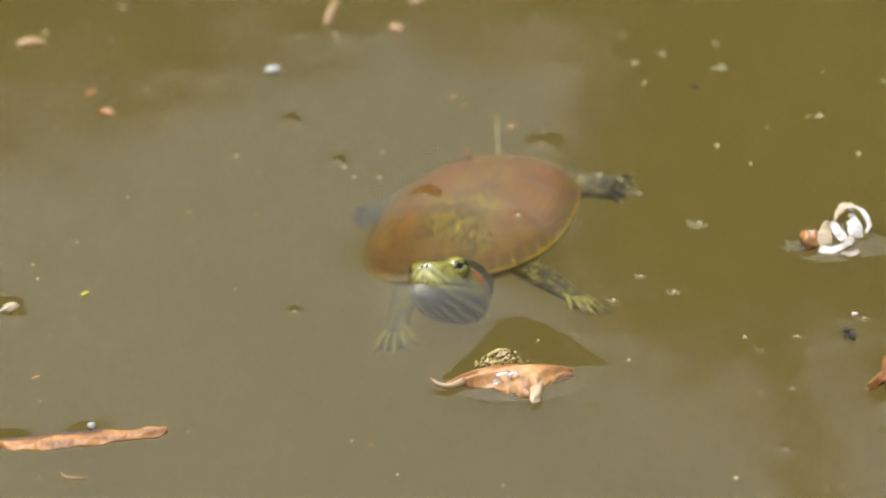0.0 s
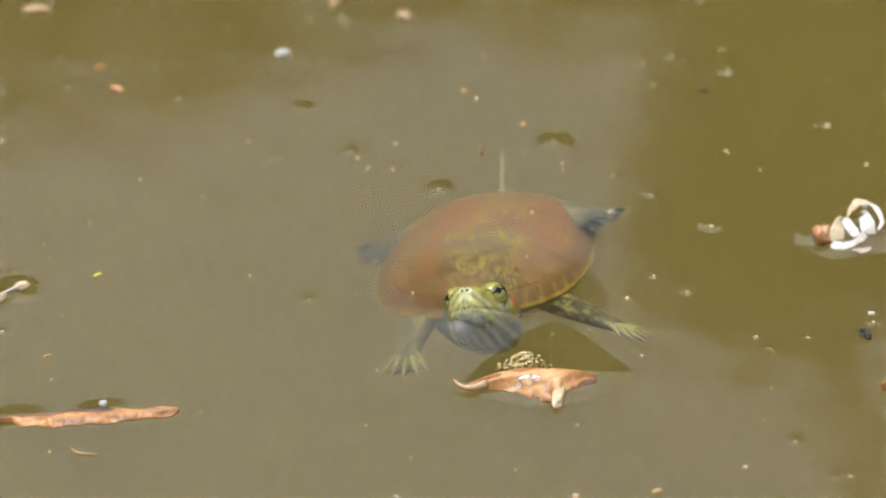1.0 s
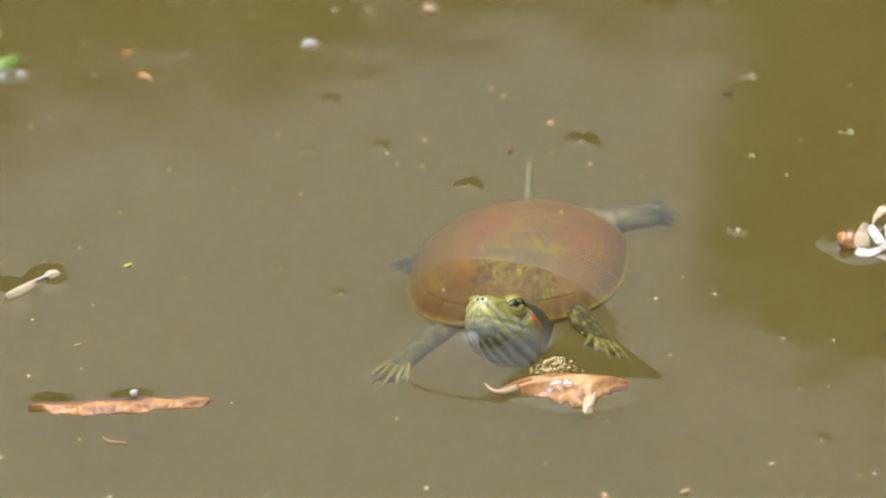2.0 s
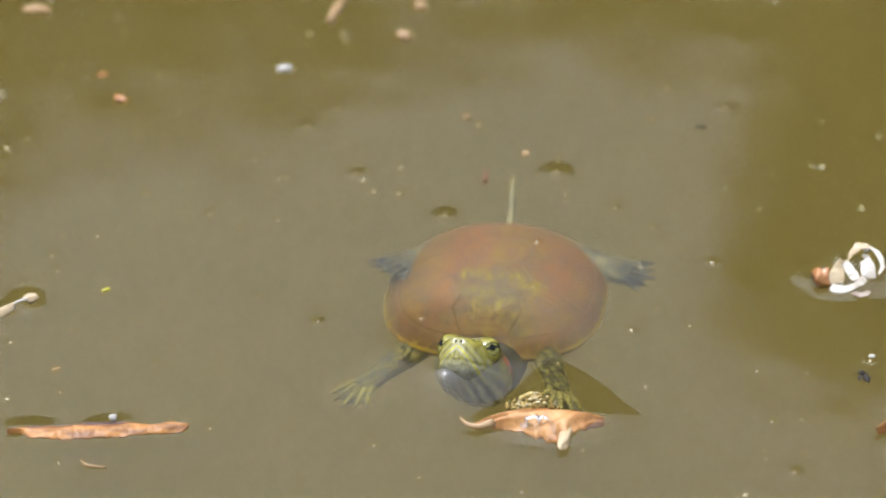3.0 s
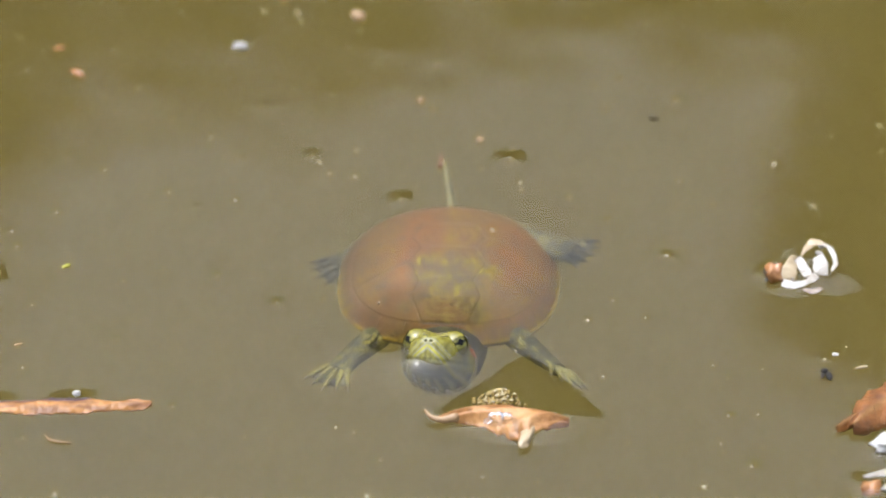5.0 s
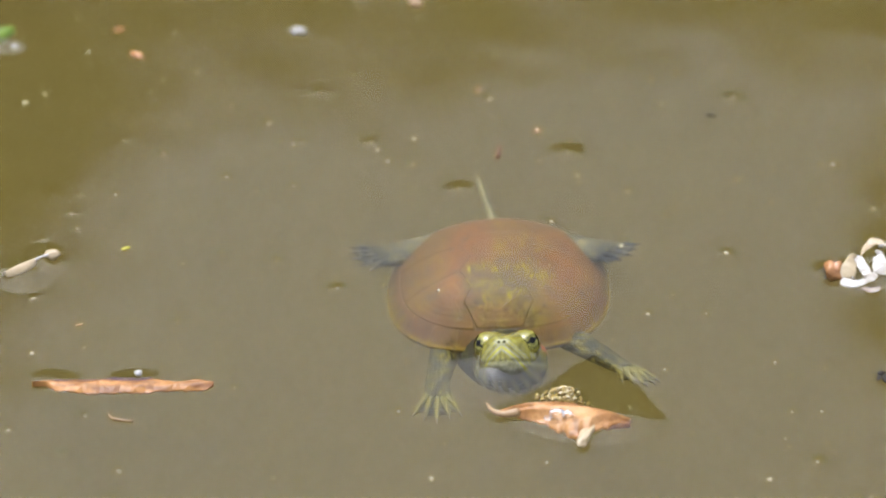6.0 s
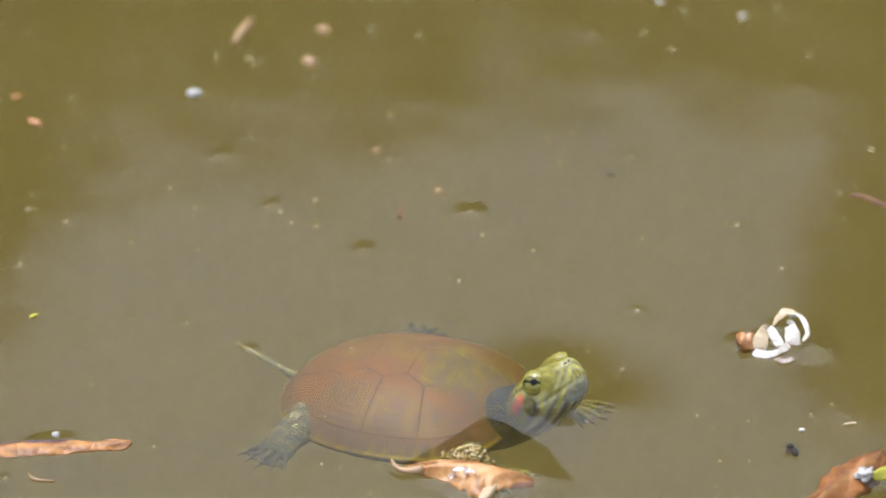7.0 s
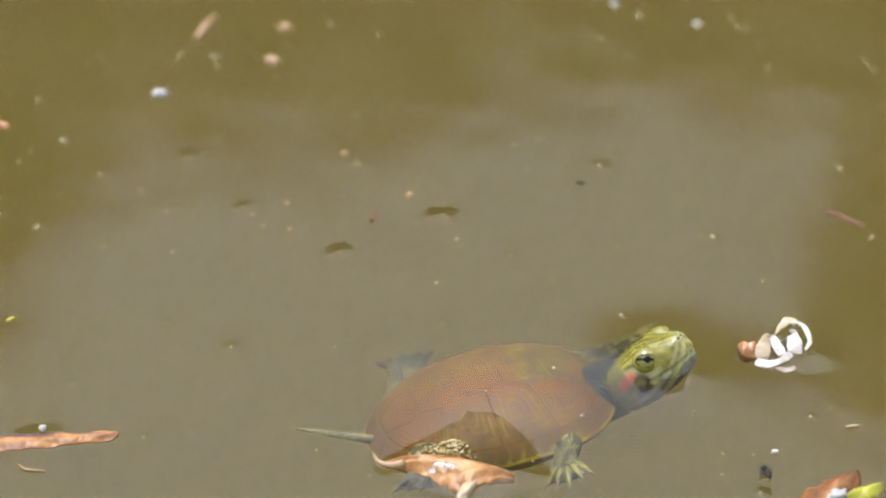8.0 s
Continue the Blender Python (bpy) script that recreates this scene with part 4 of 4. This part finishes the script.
def foam_patch():
    rng = random.Random(5)
    root = base("foam", "cluster of golden bubbles clinging behind the dry leaf", "foam")
    lumps = []
    for k in range(170):
        up = rng.random() ** 1.6
        lumps.append(ball(rng.uniform(0.0004, 0.0011), (rng.gauss(0, 0.0065 * (1 - 0.75 * up)) + 0.002 * up, -0.003 + 0.012 * up, rng.uniform(-0.0004, 0.001)), u=8, v=6, rough=0.3, seed=k))
    crumbs = part("silt_crumb", merge(*lumps), AMBER_SILT, root, "golden crumbs of silt and froth")
    tagged(crumbs, "", "", "", "stuff")
    for k in range(26):
        r = rng.uniform(0.0005, 0.0012)
        up = rng.random() ** 1.4
        part("bubble", ball(r, (rng.gauss(0, 0.0065 * (1 - 0.75 * up)) + 0.002 * up, -0.003 + 0.012 * up, 0.001 + r * 0.5), u=14, v=10), BUBBLE, root)
    follow(root, LEAF_ROWS, pose(0.0005, 0.0150, 0.0006))


foam_patch()


def rolled_leaf():
    """The narrow rolled leaf with a wet dark back edge."""
    root = base("rolled_leaf", "narrow rolled brown leaf with a wet dark edge, afloat", "leaf")

    def outline(s):
        rag = 1 + 0.05 * math.sin(s * 61) + 0.05 * math.sin(s * 127 + 1)
        front = float(np.interp(s, (0, 0.08, 0.13, 0.3, 0.6, 0.75, 0.9, 0.97, 1), (0.04, 0.08, 0.6, 0.97, 0.9, 0.68, 0.6, 0.5, 0.1)))
        behind = float(np.interp(s, (0, 0.04, 0.3, 0.58, 0.66, 0.74, 0.86, 0.97, 1), (0.1, 0.5, 0.75, 0.95, 0.9, 0.4, 0.5, 0.4, 0.1)))
        return behind * rag, front * rag

    def height(u, s):
        return 0.0021 * (1 - u * u) + 0.0003 * math.sin(s * 23 + u * 3) + 0.0002 * math.sin(s * 41 + 5 * u)

    def paint(co):
        edge = 0.0012 * noise.noise(Vector((co.x * 110, 3, 0)))
        wet = max(0.0, min(1.0, (co.y - 0.0012 + edge) / 0.0009)) * (1 if co.x < 0.014 else 0.25)
        k = max(0.0, min(1.0, 0.5 + 1.3 * noise.noise(Vector((co.x * 70, co.y * 420, 0))) + 0.5 * noise.noise(co * 500)))
        c = [a * (1 - k) + b * k for a, b in zip((0.34, 0.155, 0.042), (0.12, 0.048, 0.014))]
        return tuple(max(0.012, a * (1 - wet) + b * wet) for a, b in zip(c, (0.050, 0.036, 0.052)))

    part("blade", moved(sheet(0.0070, 0.086, 20, 90, height, outline), pose(0, 0, 0, 0, 0, -90)), LEAF, root, paint=paint)
    part("stalk", tube([(0.031, 0.002, 0.0010), (0.036, 0.0022, 0.0012), (0.041, 0.001, 0.0008)], [0.0007, 0.0008, 0.0005], n=8, steps=8), AMBER, root)
    for x, y in ((-0.030, 0.004), (0.006, 0.005)):
        part("water_skin", moved(mound(0.0080, 0.0010, 0.75, lobes=0.12, seed=x * 99), pose(x, y, 0)), WATER_SKIN, root, "water climbing up to the leaf")
    afloat(root, -0.1535, -0.1475, 2.5)
    bead = part("white_bead", ball(0.0019, (0, 0, 0.0034), (1.1, 0.9, 0.8), rough=0.4), PALE)
    tagged(bead, "tiny white crumb on the rolled leaf", "crumb")
    follow(bead, drift_rows(-0.1535, -0.1475, 0, 2.5), pose(0.0075, 0.0055, 0.0))


rolled_leaf()

# the tangle of pale shavings
CURL_ROWS = [(t, pose(x, y, 0.0, 0, 0, 0)) for t, x, y in (
    (0, 0.2963, -0.0201), (0.5, 0.2852, -0.0161), (1, 0.2724, -0.0148), (1.5, 0.2585, -0.0165), (3, 0.2229, -0.0199), (3.5, 0.2101, -0.0206), (4, 0.1994, -0.0192),
    (5.5, 0.1707, -0.0177), (6, 0.1622, -0.0170), (6.5, 0.1541, -0.0183), (7, 0.1478, -0.0334), (7.5, 0.1430, -0.0410), (8, 0.1458, -0.0422))]


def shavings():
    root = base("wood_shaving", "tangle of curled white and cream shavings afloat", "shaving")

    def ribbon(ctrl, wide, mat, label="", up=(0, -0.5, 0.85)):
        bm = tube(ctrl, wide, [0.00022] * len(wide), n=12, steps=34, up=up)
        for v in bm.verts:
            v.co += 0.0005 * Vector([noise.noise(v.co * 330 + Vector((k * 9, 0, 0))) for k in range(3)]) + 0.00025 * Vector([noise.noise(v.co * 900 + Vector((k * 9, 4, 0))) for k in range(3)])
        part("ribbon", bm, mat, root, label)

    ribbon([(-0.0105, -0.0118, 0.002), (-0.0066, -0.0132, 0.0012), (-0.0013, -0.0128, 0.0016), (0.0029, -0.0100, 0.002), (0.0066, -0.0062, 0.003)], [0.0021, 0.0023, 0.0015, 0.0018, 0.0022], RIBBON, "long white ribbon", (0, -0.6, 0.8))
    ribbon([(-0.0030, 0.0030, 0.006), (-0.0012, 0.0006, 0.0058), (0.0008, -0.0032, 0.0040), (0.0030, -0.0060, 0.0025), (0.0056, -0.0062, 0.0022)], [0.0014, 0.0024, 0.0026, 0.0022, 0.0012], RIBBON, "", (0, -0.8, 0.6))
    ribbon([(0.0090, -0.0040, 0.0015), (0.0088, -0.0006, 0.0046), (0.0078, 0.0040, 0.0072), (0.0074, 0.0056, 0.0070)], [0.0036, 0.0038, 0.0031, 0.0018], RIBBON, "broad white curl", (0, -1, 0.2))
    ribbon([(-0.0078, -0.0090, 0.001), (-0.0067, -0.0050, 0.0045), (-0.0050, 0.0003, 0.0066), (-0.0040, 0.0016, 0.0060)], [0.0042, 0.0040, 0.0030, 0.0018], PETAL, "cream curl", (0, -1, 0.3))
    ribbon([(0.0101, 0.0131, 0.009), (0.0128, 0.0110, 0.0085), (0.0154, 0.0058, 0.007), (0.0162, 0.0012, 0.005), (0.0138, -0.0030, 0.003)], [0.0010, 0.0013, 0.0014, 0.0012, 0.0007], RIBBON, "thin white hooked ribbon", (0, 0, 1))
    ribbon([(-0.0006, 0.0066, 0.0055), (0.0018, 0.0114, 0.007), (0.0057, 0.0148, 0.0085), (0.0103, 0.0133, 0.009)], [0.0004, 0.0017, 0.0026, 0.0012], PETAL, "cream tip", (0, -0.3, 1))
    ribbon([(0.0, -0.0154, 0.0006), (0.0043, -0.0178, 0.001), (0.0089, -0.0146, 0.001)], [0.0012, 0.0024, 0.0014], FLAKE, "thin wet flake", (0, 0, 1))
    part("husk", ball(0.0048, (-0.0143, -0.0040, 0.0026), (0.95, 1.2, 0.95), rough=0.5, u=18, v=12, seed=3), AMBER, root, "amber wet husk")
    rng = random.Random(9)
    for k in range(22):
        r = rng.uniform(0.0005, 0.0012)
        part("bubble", ball(r, (rng.uniform(-0.019, 0.014), rng.uniform(-0.011, 0.006), 0.001 + r), u=12, v=8), DROP, root)
    for x, y, r, h in ((-0.014, -0.002, 0.008, 0.0010), (0.004, -0.003, 0.0145, 0.0014), (0.016, 0.001, 0.011, 0.0013), (0.009, 0.010, 0.010, 0.0008)):
        part("water_skin", moved(mound(r, h, 0.9, lobes=0.15, seed=x * 311), pose(x, y, 0)), WATER_SKIN, root, "water climbing up to the shavings")
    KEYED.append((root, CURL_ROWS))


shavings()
crumb = part("white_bead", ball(0.0015, (0, 0, 0.001), rough=0.5), PALE)
tagged(crumb, "tiny white crumb beside the shavings", "crumb")
follow(crumb, CURL_ROWS, pose(0.0105, 0.024, 0))


def fallen_petal():
    root = base("fallen_petal", "cream petal with a thin stem and knob, afloat", "petal")
    part("petal", moved(sheet(0.0032, 0.019, 8, 18, lambda u, s: 0.0028 * (1 - u * u) + 0.001, lambda s: max(0.1, math.sin(math.pi * (0.06 + 0.86 * s)) ** 0.6)), pose(-0.004, -0.003, 0.0002, 0, 0, -48)), PETAL, root)
    part("stem", tube([(0.002, 0.003, 0.003), (0.006, 0.0045, 0.004), (0.0105, 0.0075, 0.004)], [0.0007, 0.0006, 0.0007], n=7, steps=8), RIBBON, root)
    part("knob", ball(0.0030, (0.0115, 0.0085, 0.003), (1.25, 0.9, 0.8), rough=0.5, seed=4), PETAL, root, "pale rounded knob")
    for x, y, r in ((-0.006, -0.004, 0.011), (0.009, 0.007, 0.009)):
        part("water_skin", moved(mound(r, 0.0014, 0.9, lobes=0.15, seed=x * 500), pose(x, y, 0)), WATER_SKIN, root, "water climbing up to the petal")
    afloat(root, -0.2035, -0.0464, 0)


fallen_petal()


# the drowned fly and the fallen things beside it drift together
FLY_ROWS = [(t, pose(x, y, 0, 0, 0, 0)) for t, x, y in (
    (0, 0.2894, -0.1063), (0.5, 0.2800, -0.1045), (1, 0.2687, -0.1040), (3.5, 0.2119, -0.1079), (5.5, 0.1782, -0.1065), (6, 0.1695, -0.1080), (6.5, 0.1620, -0.1115), (7, 0.1529, -0.1262), (7.5, 0.1435, -0.1386), (8, 0.1363, -0.1458))]


def russet(co):
    """Dead leaf: streaks along its length, an orange rim and dark stains."""
    k = max(0.0, min(1.0, 0.5 + 1.1 * noise.noise(Vector((co.x * 330, co.y * 60, 2))) + 0.6 * noise.noise(co * 240)))
    rib = math.exp(-(co.x / 0.0006) ** 2)
    c = [a * (1 - k) + b * k for a, b in zip((0.24, 0.090, 0.022), (0.060, 0.022, 0.009))]
    return tuple(a * (1 - 0.6 * rib) + b * 0.6 * rib for a, b in zip(c, (0.30, 0.16, 0.05)))


def blade_thing(name, label, category, mat, wide, long, arch, x, y, rz, z=0.0, skin=0.0, tilt=(0, 0), group="", rows=None):
    bm = sheet(wide, long, 8, 22, lambda u, s: arch * (1 - abs(u + 0.2) ** 1.3) + wide * 0.09 * math.sin(s * 11 + u * 3) + wide * 0.06 * math.sin(u * 8 + s * 23), lambda s: max(0.06, math.sin(math.pi * (0.03 + 0.94 * s)) ** 0.7 * (1 + 0.1 * math.sin(s * 27) + 0.06 * math.sin(s * 63))))
    ob = part(name, bm, mat, None, "", None, russet if mat is LEAF else None)
    tagged(ob, label, category, group)
    if skin:
        part("water_skin", mound(skin, 0.0014, 0.8, lobes=0.12, seed=x * 77), WATER_SKIN, ob, "water climbing up to its edge")
    return follow(ob, rows, pose(x, y, z, tilt[0], tilt[1], rz)) if rows else afloat(ob, x, y, rz, z, tilt)


blade_thing("green_leaf", "bright green narrow leaf afloat", "leaf", GREEN, 0.0045, 0.026, 0.003, -0.2365, 0.1700, -58, 0.001, 0.012)
blade_thing("brown_leaf", "crumpled russet leaf half afloat", "leaf", LEAF, 0.0100, 0.056, 0.005, 0.0270, -0.0260, -38, 0.001, 0.0, (0, 10), rows=FLY_ROWS)
blade_thing("brown_leaf", "narrow orange-brown leaf lying against the crumpled one", "leaf", LEAF, 0.0032, 0.034, 0.003, 0.0150, -0.0370, -46, 0.0015, 0.0, rows=FLY_ROWS)
blade_thing("yellow_leaf", "yellow-green fallen leaf on the russet leaves", "leaf", YELLOW, 0.0038, 0.020, 0.003, 0.0460, -0.0240, -60, 0.006, rows=FLY_ROWS)
blade_thing("white_strip", "pale grey strip of bark afloat", "strip", RIBBON, 0.0022, 0.034, 0.001, 0.0295, -0.0800, -71, 0.001, 0.010, rows=FLY_ROWS)
blade_thing("orange_petal", "small orange petal afloat", "petal", AMBER, 0.0045, 0.011, 0.003, 0.0165, -0.0945, -60, 0.001, 0.010, rows=FLY_ROWS)


def lump(name, label, category, mat, r, squash, x, y, rz=0.0, rough=0.4, seed=0, skin=0.0, lift=0.3, group="", rows=None):
    ob = part(name, ball(r, (0, 0, r * squash[2] * lift), squash, u=16, v=11, rough=rough, seed=seed), mat)
    tagged(ob, label, category, group)
    if skin:
        part("water_skin", mound(skin, skin * 0.12, 0.9, lobes=0.12, seed=seed), WATER_SKIN, ob, "water climbing up to its edge")
    return follow(ob, rows, pose(x, y, 0, 0, 0, rz)) if rows else afloat(ob, x, y, rz)


lump("white_petal", "crumpled white petal by the russet leaf", "petal", PALE, 0.0085, (1.1, 0.8, 0.5), 0.0285, -0.0585, 20, 0.8, 2, 0.014, rows=FLY_ROWS)
lump("white_petal", "crumpled white petal beside the grey strip", "petal", PALE, 0.0075, (1.3, 0.6, 0.4), 0.0315, -0.0930, 8, 0.7, 6, 0.012, rows=FLY_ROWS)
lump("white_petal", "small white petal lying on the russet leaf", "petal", PALE, 0.0048, (1.0, 0.8, 0.5), 0.0340, -0.0260, 30, 0.8, 8, lift=2.2, rows=FLY_ROWS)
lump("white_bead", "white bead of seed fluff by the drowned fly", "crumb", PALE, 0.0013, (1.2, 0.9, 0.7), 0.0059, 0.0170, 0, 0.4, 18, rows=FLY_ROWS)
lump("white_fluff", "small white tuft of seed fluff", "fluff", PALE, 0.0032, (1.15, 0.85, 0.6), -0.0731, 0.1859, 15, 0.5, 1)
lump("tan_seed", "oval tan seed afloat", "seed", TAN, 0.0042, (1.0, 0.85, 0.5), -0.0102, 0.2198, -30, 0.4, 3)
lump("tan_seed", "small yellowish seed afloat", "seed", TAN, 0.0017, (1, 0.9, 0.7), 0.0227, 0.1356, 0, 0.4, 4)
lump("tan_seed", "small yellowish seed afloat", "seed", TAN, 0.0016, (1.1, 0.9, 0.7), 0.0529, 0.099, 0, 0.4, 5)
lump("tan_seed", "pale brown seed with a broken husk", "seed", TAN, 0.0034, (1, 1.1, 0.6), -0.0017, 0.2514, 0, 0.6, 6)
lump("brown_seed", "brown seed coat afloat", "seed", AMBER, 0.0034, (1.3, 0.6, 0.5), -0.1586, 0.1565, -40, 0.5, 7)
lump("brown_seed", "rust-brown seed coat afloat", "seed", AMBER, 0.0022, (1.3, 0.6, 0.5), -0.1692, 0.1814, 20, 0.5, 8)
lump("green_crumb", "tiny yellow-green plant crumb", "crumb", YELLOW, 0.0016, (1.5, 0.7, 0.5), -0.156, -0.0264, 35, 0.5, 9)
lump("white_bead", "white bead of seed fluff", "crumb", PALE, 0.0021, (1, 1, 0.7), 0.232, 0.292, 0, 0.3, 10)
lump("white_bead", "white bead of seed fluff", "crumb", PALE, 0.0020, (1, 1, 0.7), 0.1874, 0.3006, 0, 0.3, 11)
lump("white_bead", "white bead beside the green leaf", "crumb", PALE, 0.0021, (1, 1, 0.7), -0.2341, 0.1593, 0, 0.3, 12, 0.006)
lump("white_bead", "white bead beside the green leaf", "crumb", PALE, 0.0018, (1, 1, 0.7), -0.2235, 0.1620, 0, 0.3, 13)


def edging_in(x, y):
    """Drift that also bears slowly towards the near bank."""
    return [(t, pose(flow(x, y, t)[0], flow(x, y, t)[1] - 0.009 * max(0.0, t - 1.5), 0)) for t in DRIFT_TIMES]


lump("tan_crumb", "pinkish tan crumb afloat", "crumb", TAN, 0.0020, (0.8, 1.3, 0.5), 0, 0, 20, 0.4, 14, rows=edging_in(0.073, -0.2221))
lump("tan_crumb", "pinkish tan crumb afloat", "crumb", TAN, 0.0020, (1.2, 0.9, 0.5), 0, 0, 20, 0.4, 15, rows=edging_in(0.1094, -0.2202))
lump("tan_crumb", "pinkish tan crumb afloat", "crumb", TAN, 0.0013, (1.8, 0.5, 0.5), -0.1764, -0.0958, 25, 0.4, 16)


def wisp(name, label, category, mat, ctrl, r, x, y, rz=0.0):
    ob = part(name, tube(ctrl, r, n=8, steps=14), mat)
    tagged(ob, label, category)
    return afloat(ob, x, y, rz)


wisp("tan_stick", "short tan stick afloat", "stick", TAN, [(-0.001, -0.013, 0.001), (0, 0, 0.0018), (0.0012, 0.013, 0.001)], [0.0016, 0.0026, 0.0016], -0.0464, 0.247, -14)
wisp("tan_stick", "short tan stick afloat", "stick", TAN, [(-0.007, 0, 0.001), (0, 0.0006, 0.0018), (0.007, 0, 0.001)], [0.0016, 0.0026, 0.0016], -0.2084, 0.2485, -4)
wisp("red_twig", "thin reddish twig afloat", "twig", REDDISH, [(-0.010, 0.004, 0.0005), (-0.003, 0.003, 0.001), (0.004, -0.002, 0.001), (0.011, -0.003, 0.0005)], [0.0012, 0.0008, 0.0013, 0.0006], 0.2764, 0.1175)
wisp("red_twig", "tiny reddish twig afloat", "twig", REDDISH, [(0, 0.007, 0.0005), (0.0003, 0.001, 0.001), (-0.0004, -0.005, 0.0008)], [0.0005, 0.0007, 0.0011], 0.0321, 0.0759)
wisp("pale_sliver", "pale bent sliver of grass afloat", "grass", TAN, [(-0.006, 0.004, 0.0004), (-0.003, -0.0005, 0.0006), (0.006, -0.0022, 0.0004)], [0.0005, 0.0008, 0.0005], -0.1538, -0.1765)
wisp("pale_sliver", "pale sliver of grass afloat", "grass", PETAL, [(-0.003, -0.001, 0.0004), (0, 0.0, 0.0006), (0.003, 0.0012, 0.0004)], [0.0005, 0.0008, 0.0005], 0.2330, -0.1010)


def drowned_fly():
    root = base("drowned_fly", "small dark drowned insect on the water", "insect")
    part("abdomen", ball(0.0018, (0.001, -0.0035, 0.001), (0.85, 1.9, 0.7), rough=0.2), DARK, root)
    part("thorax", ball(0.0017, (0, 0.0012, 0.0013), (1, 1, 0.8), rough=0.2), DARK, root)
    for s in (-1, 1):
        part("wing", moved(sheet(0.0011, 0.006, 4, 8, lambda u, s: 0.0001 * u, lambda s: max(0.1, math.sin(math.pi * (0.05 + 0.9 * s)) ** 0.6), 0.0001), pose(s * 0.0018, -0.002, 0.0012, 0, 0, s * 24)), DARK, root)
        part("leg", tube([(s * 0.001, 0.001, 0.001), (s * 0.003, 0.002, 0.0012), (s * 0.0045, 0.0015, 0.0004)], [0.0002, 0.0002, 0.00015], n=5, steps=6), DARK, root)
    follow(root, FLY_ROWS, pose(0, 0, 0, 0, 0, 12))


drowned_fly()
fleck = part("dark_fleck", ball(0.0022, (0, 0, 0.0003), (1.4, 0.35, 0.3), rough=0.4), DARK)
tagged(fleck, "dark sliver of bark afloat", "fleck")
afloat(fleck, 0.1444, 0.1238, -8)

# grains that dimple the surface, each with its skin of water
GRAINS = [
    (0.0111, 0.0399), (0.1438, -0.0062), (-0.0509, -0.0564), (0.0974, 0.0457), (-0.107, 0.0425), (-0.06, 0.1274), (-0.0339, 0.0803), (-0.1402, 0.0624), (0.1569, 0.1427), (-0.1631, 0.0224),
    (-0.0435, 0.1461), (0.0683, 0.0803), (-0.0806, -0.0328), (-0.1003, -0.1473), (0.1736, -0.1866), (0.1654, -0.1449), (-0.0224, -0.1622), (-0.0692, 0.0776),
    (-0.0866, 0.0951), (-0.012, 0.0606), (-0.1068, 0.1119), (-0.1847, 0.0045), (0.1017, -0.0661), (-0.1536, -0.2203), (0.0573, 0.0137), (0.0547, -0.0266), (0.2044, 0.0838)]
STRONG = {0: 1.6, 1: 1.1, 5: 1.3, 8: 1.2, 11: 1.9, 6: 1.2, 2: 1.1, 14: 1.1}
rng = random.Random(11)
grain_mesh = [to_mesh("grain", ball(1.0, (0, 0, 0.3), (1, 0.8, 0.6), u=8, v=6, rough=0.7, seed=k), GRIT) for k in range(5)]
skin_mesh = [to_mesh("water_skin", mound(1.0, 0.095, 0.9, rings=11, spokes=20, lobes=0.05, seed=k * 1.7), WATER_SKIN) for k in range(4)]
for k, (x, y) in enumerate(GRAINS):
    r = rng.uniform(0.0006, 0.001)
    ob = new("floating_grain", grain_mesh[k % 5])
    ob.scale = (r, r, r)
    tagged(ob, "tiny pale grain that dimples the water", "grain", "grains afloat on the pond")
    skin = new("water_skin", skin_mesh[k % 4])
    skin.parent = ob
    s = 0.0036 * STRONG.get(k, 0.75) / r
    skin.scale = (s, s, s)
    afloat(ob, x, y, rng.uniform(0, 360))
for k in range(250):
    x, y = rng.uniform(-0.36, 0.40), rng.uniform(-0.30, 0.36)
    if abs(x - 0.03) < 0.06 and abs(y) < 0.05:
        continue
    r = 0.0005 + 0.0007 * rng.random() ** 2.5
    ob = new("floating_grain", grain_mesh[k % 5])
    ob.scale = (r, r, r)
    tagged(ob, "tiny pale grain afloat on the murky water", "grain", "grains afloat on the pond")
    if k % 3 != 2:
        skin = new("water_skin", skin_mesh[k % 4])
        skin.parent = ob
        s = 0.0021 * rng.uniform(0.6, 1.3) / r
        skin.scale = (s, s, s)
    afloat(ob, x, y, rng.uniform(0, 360))


def motions():
    for thing, rows in KEYED:
        walk(thing, rows)


# the water skins and the collar are set to cast no shadow
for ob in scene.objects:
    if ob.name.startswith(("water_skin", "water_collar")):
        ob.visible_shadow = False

motions()
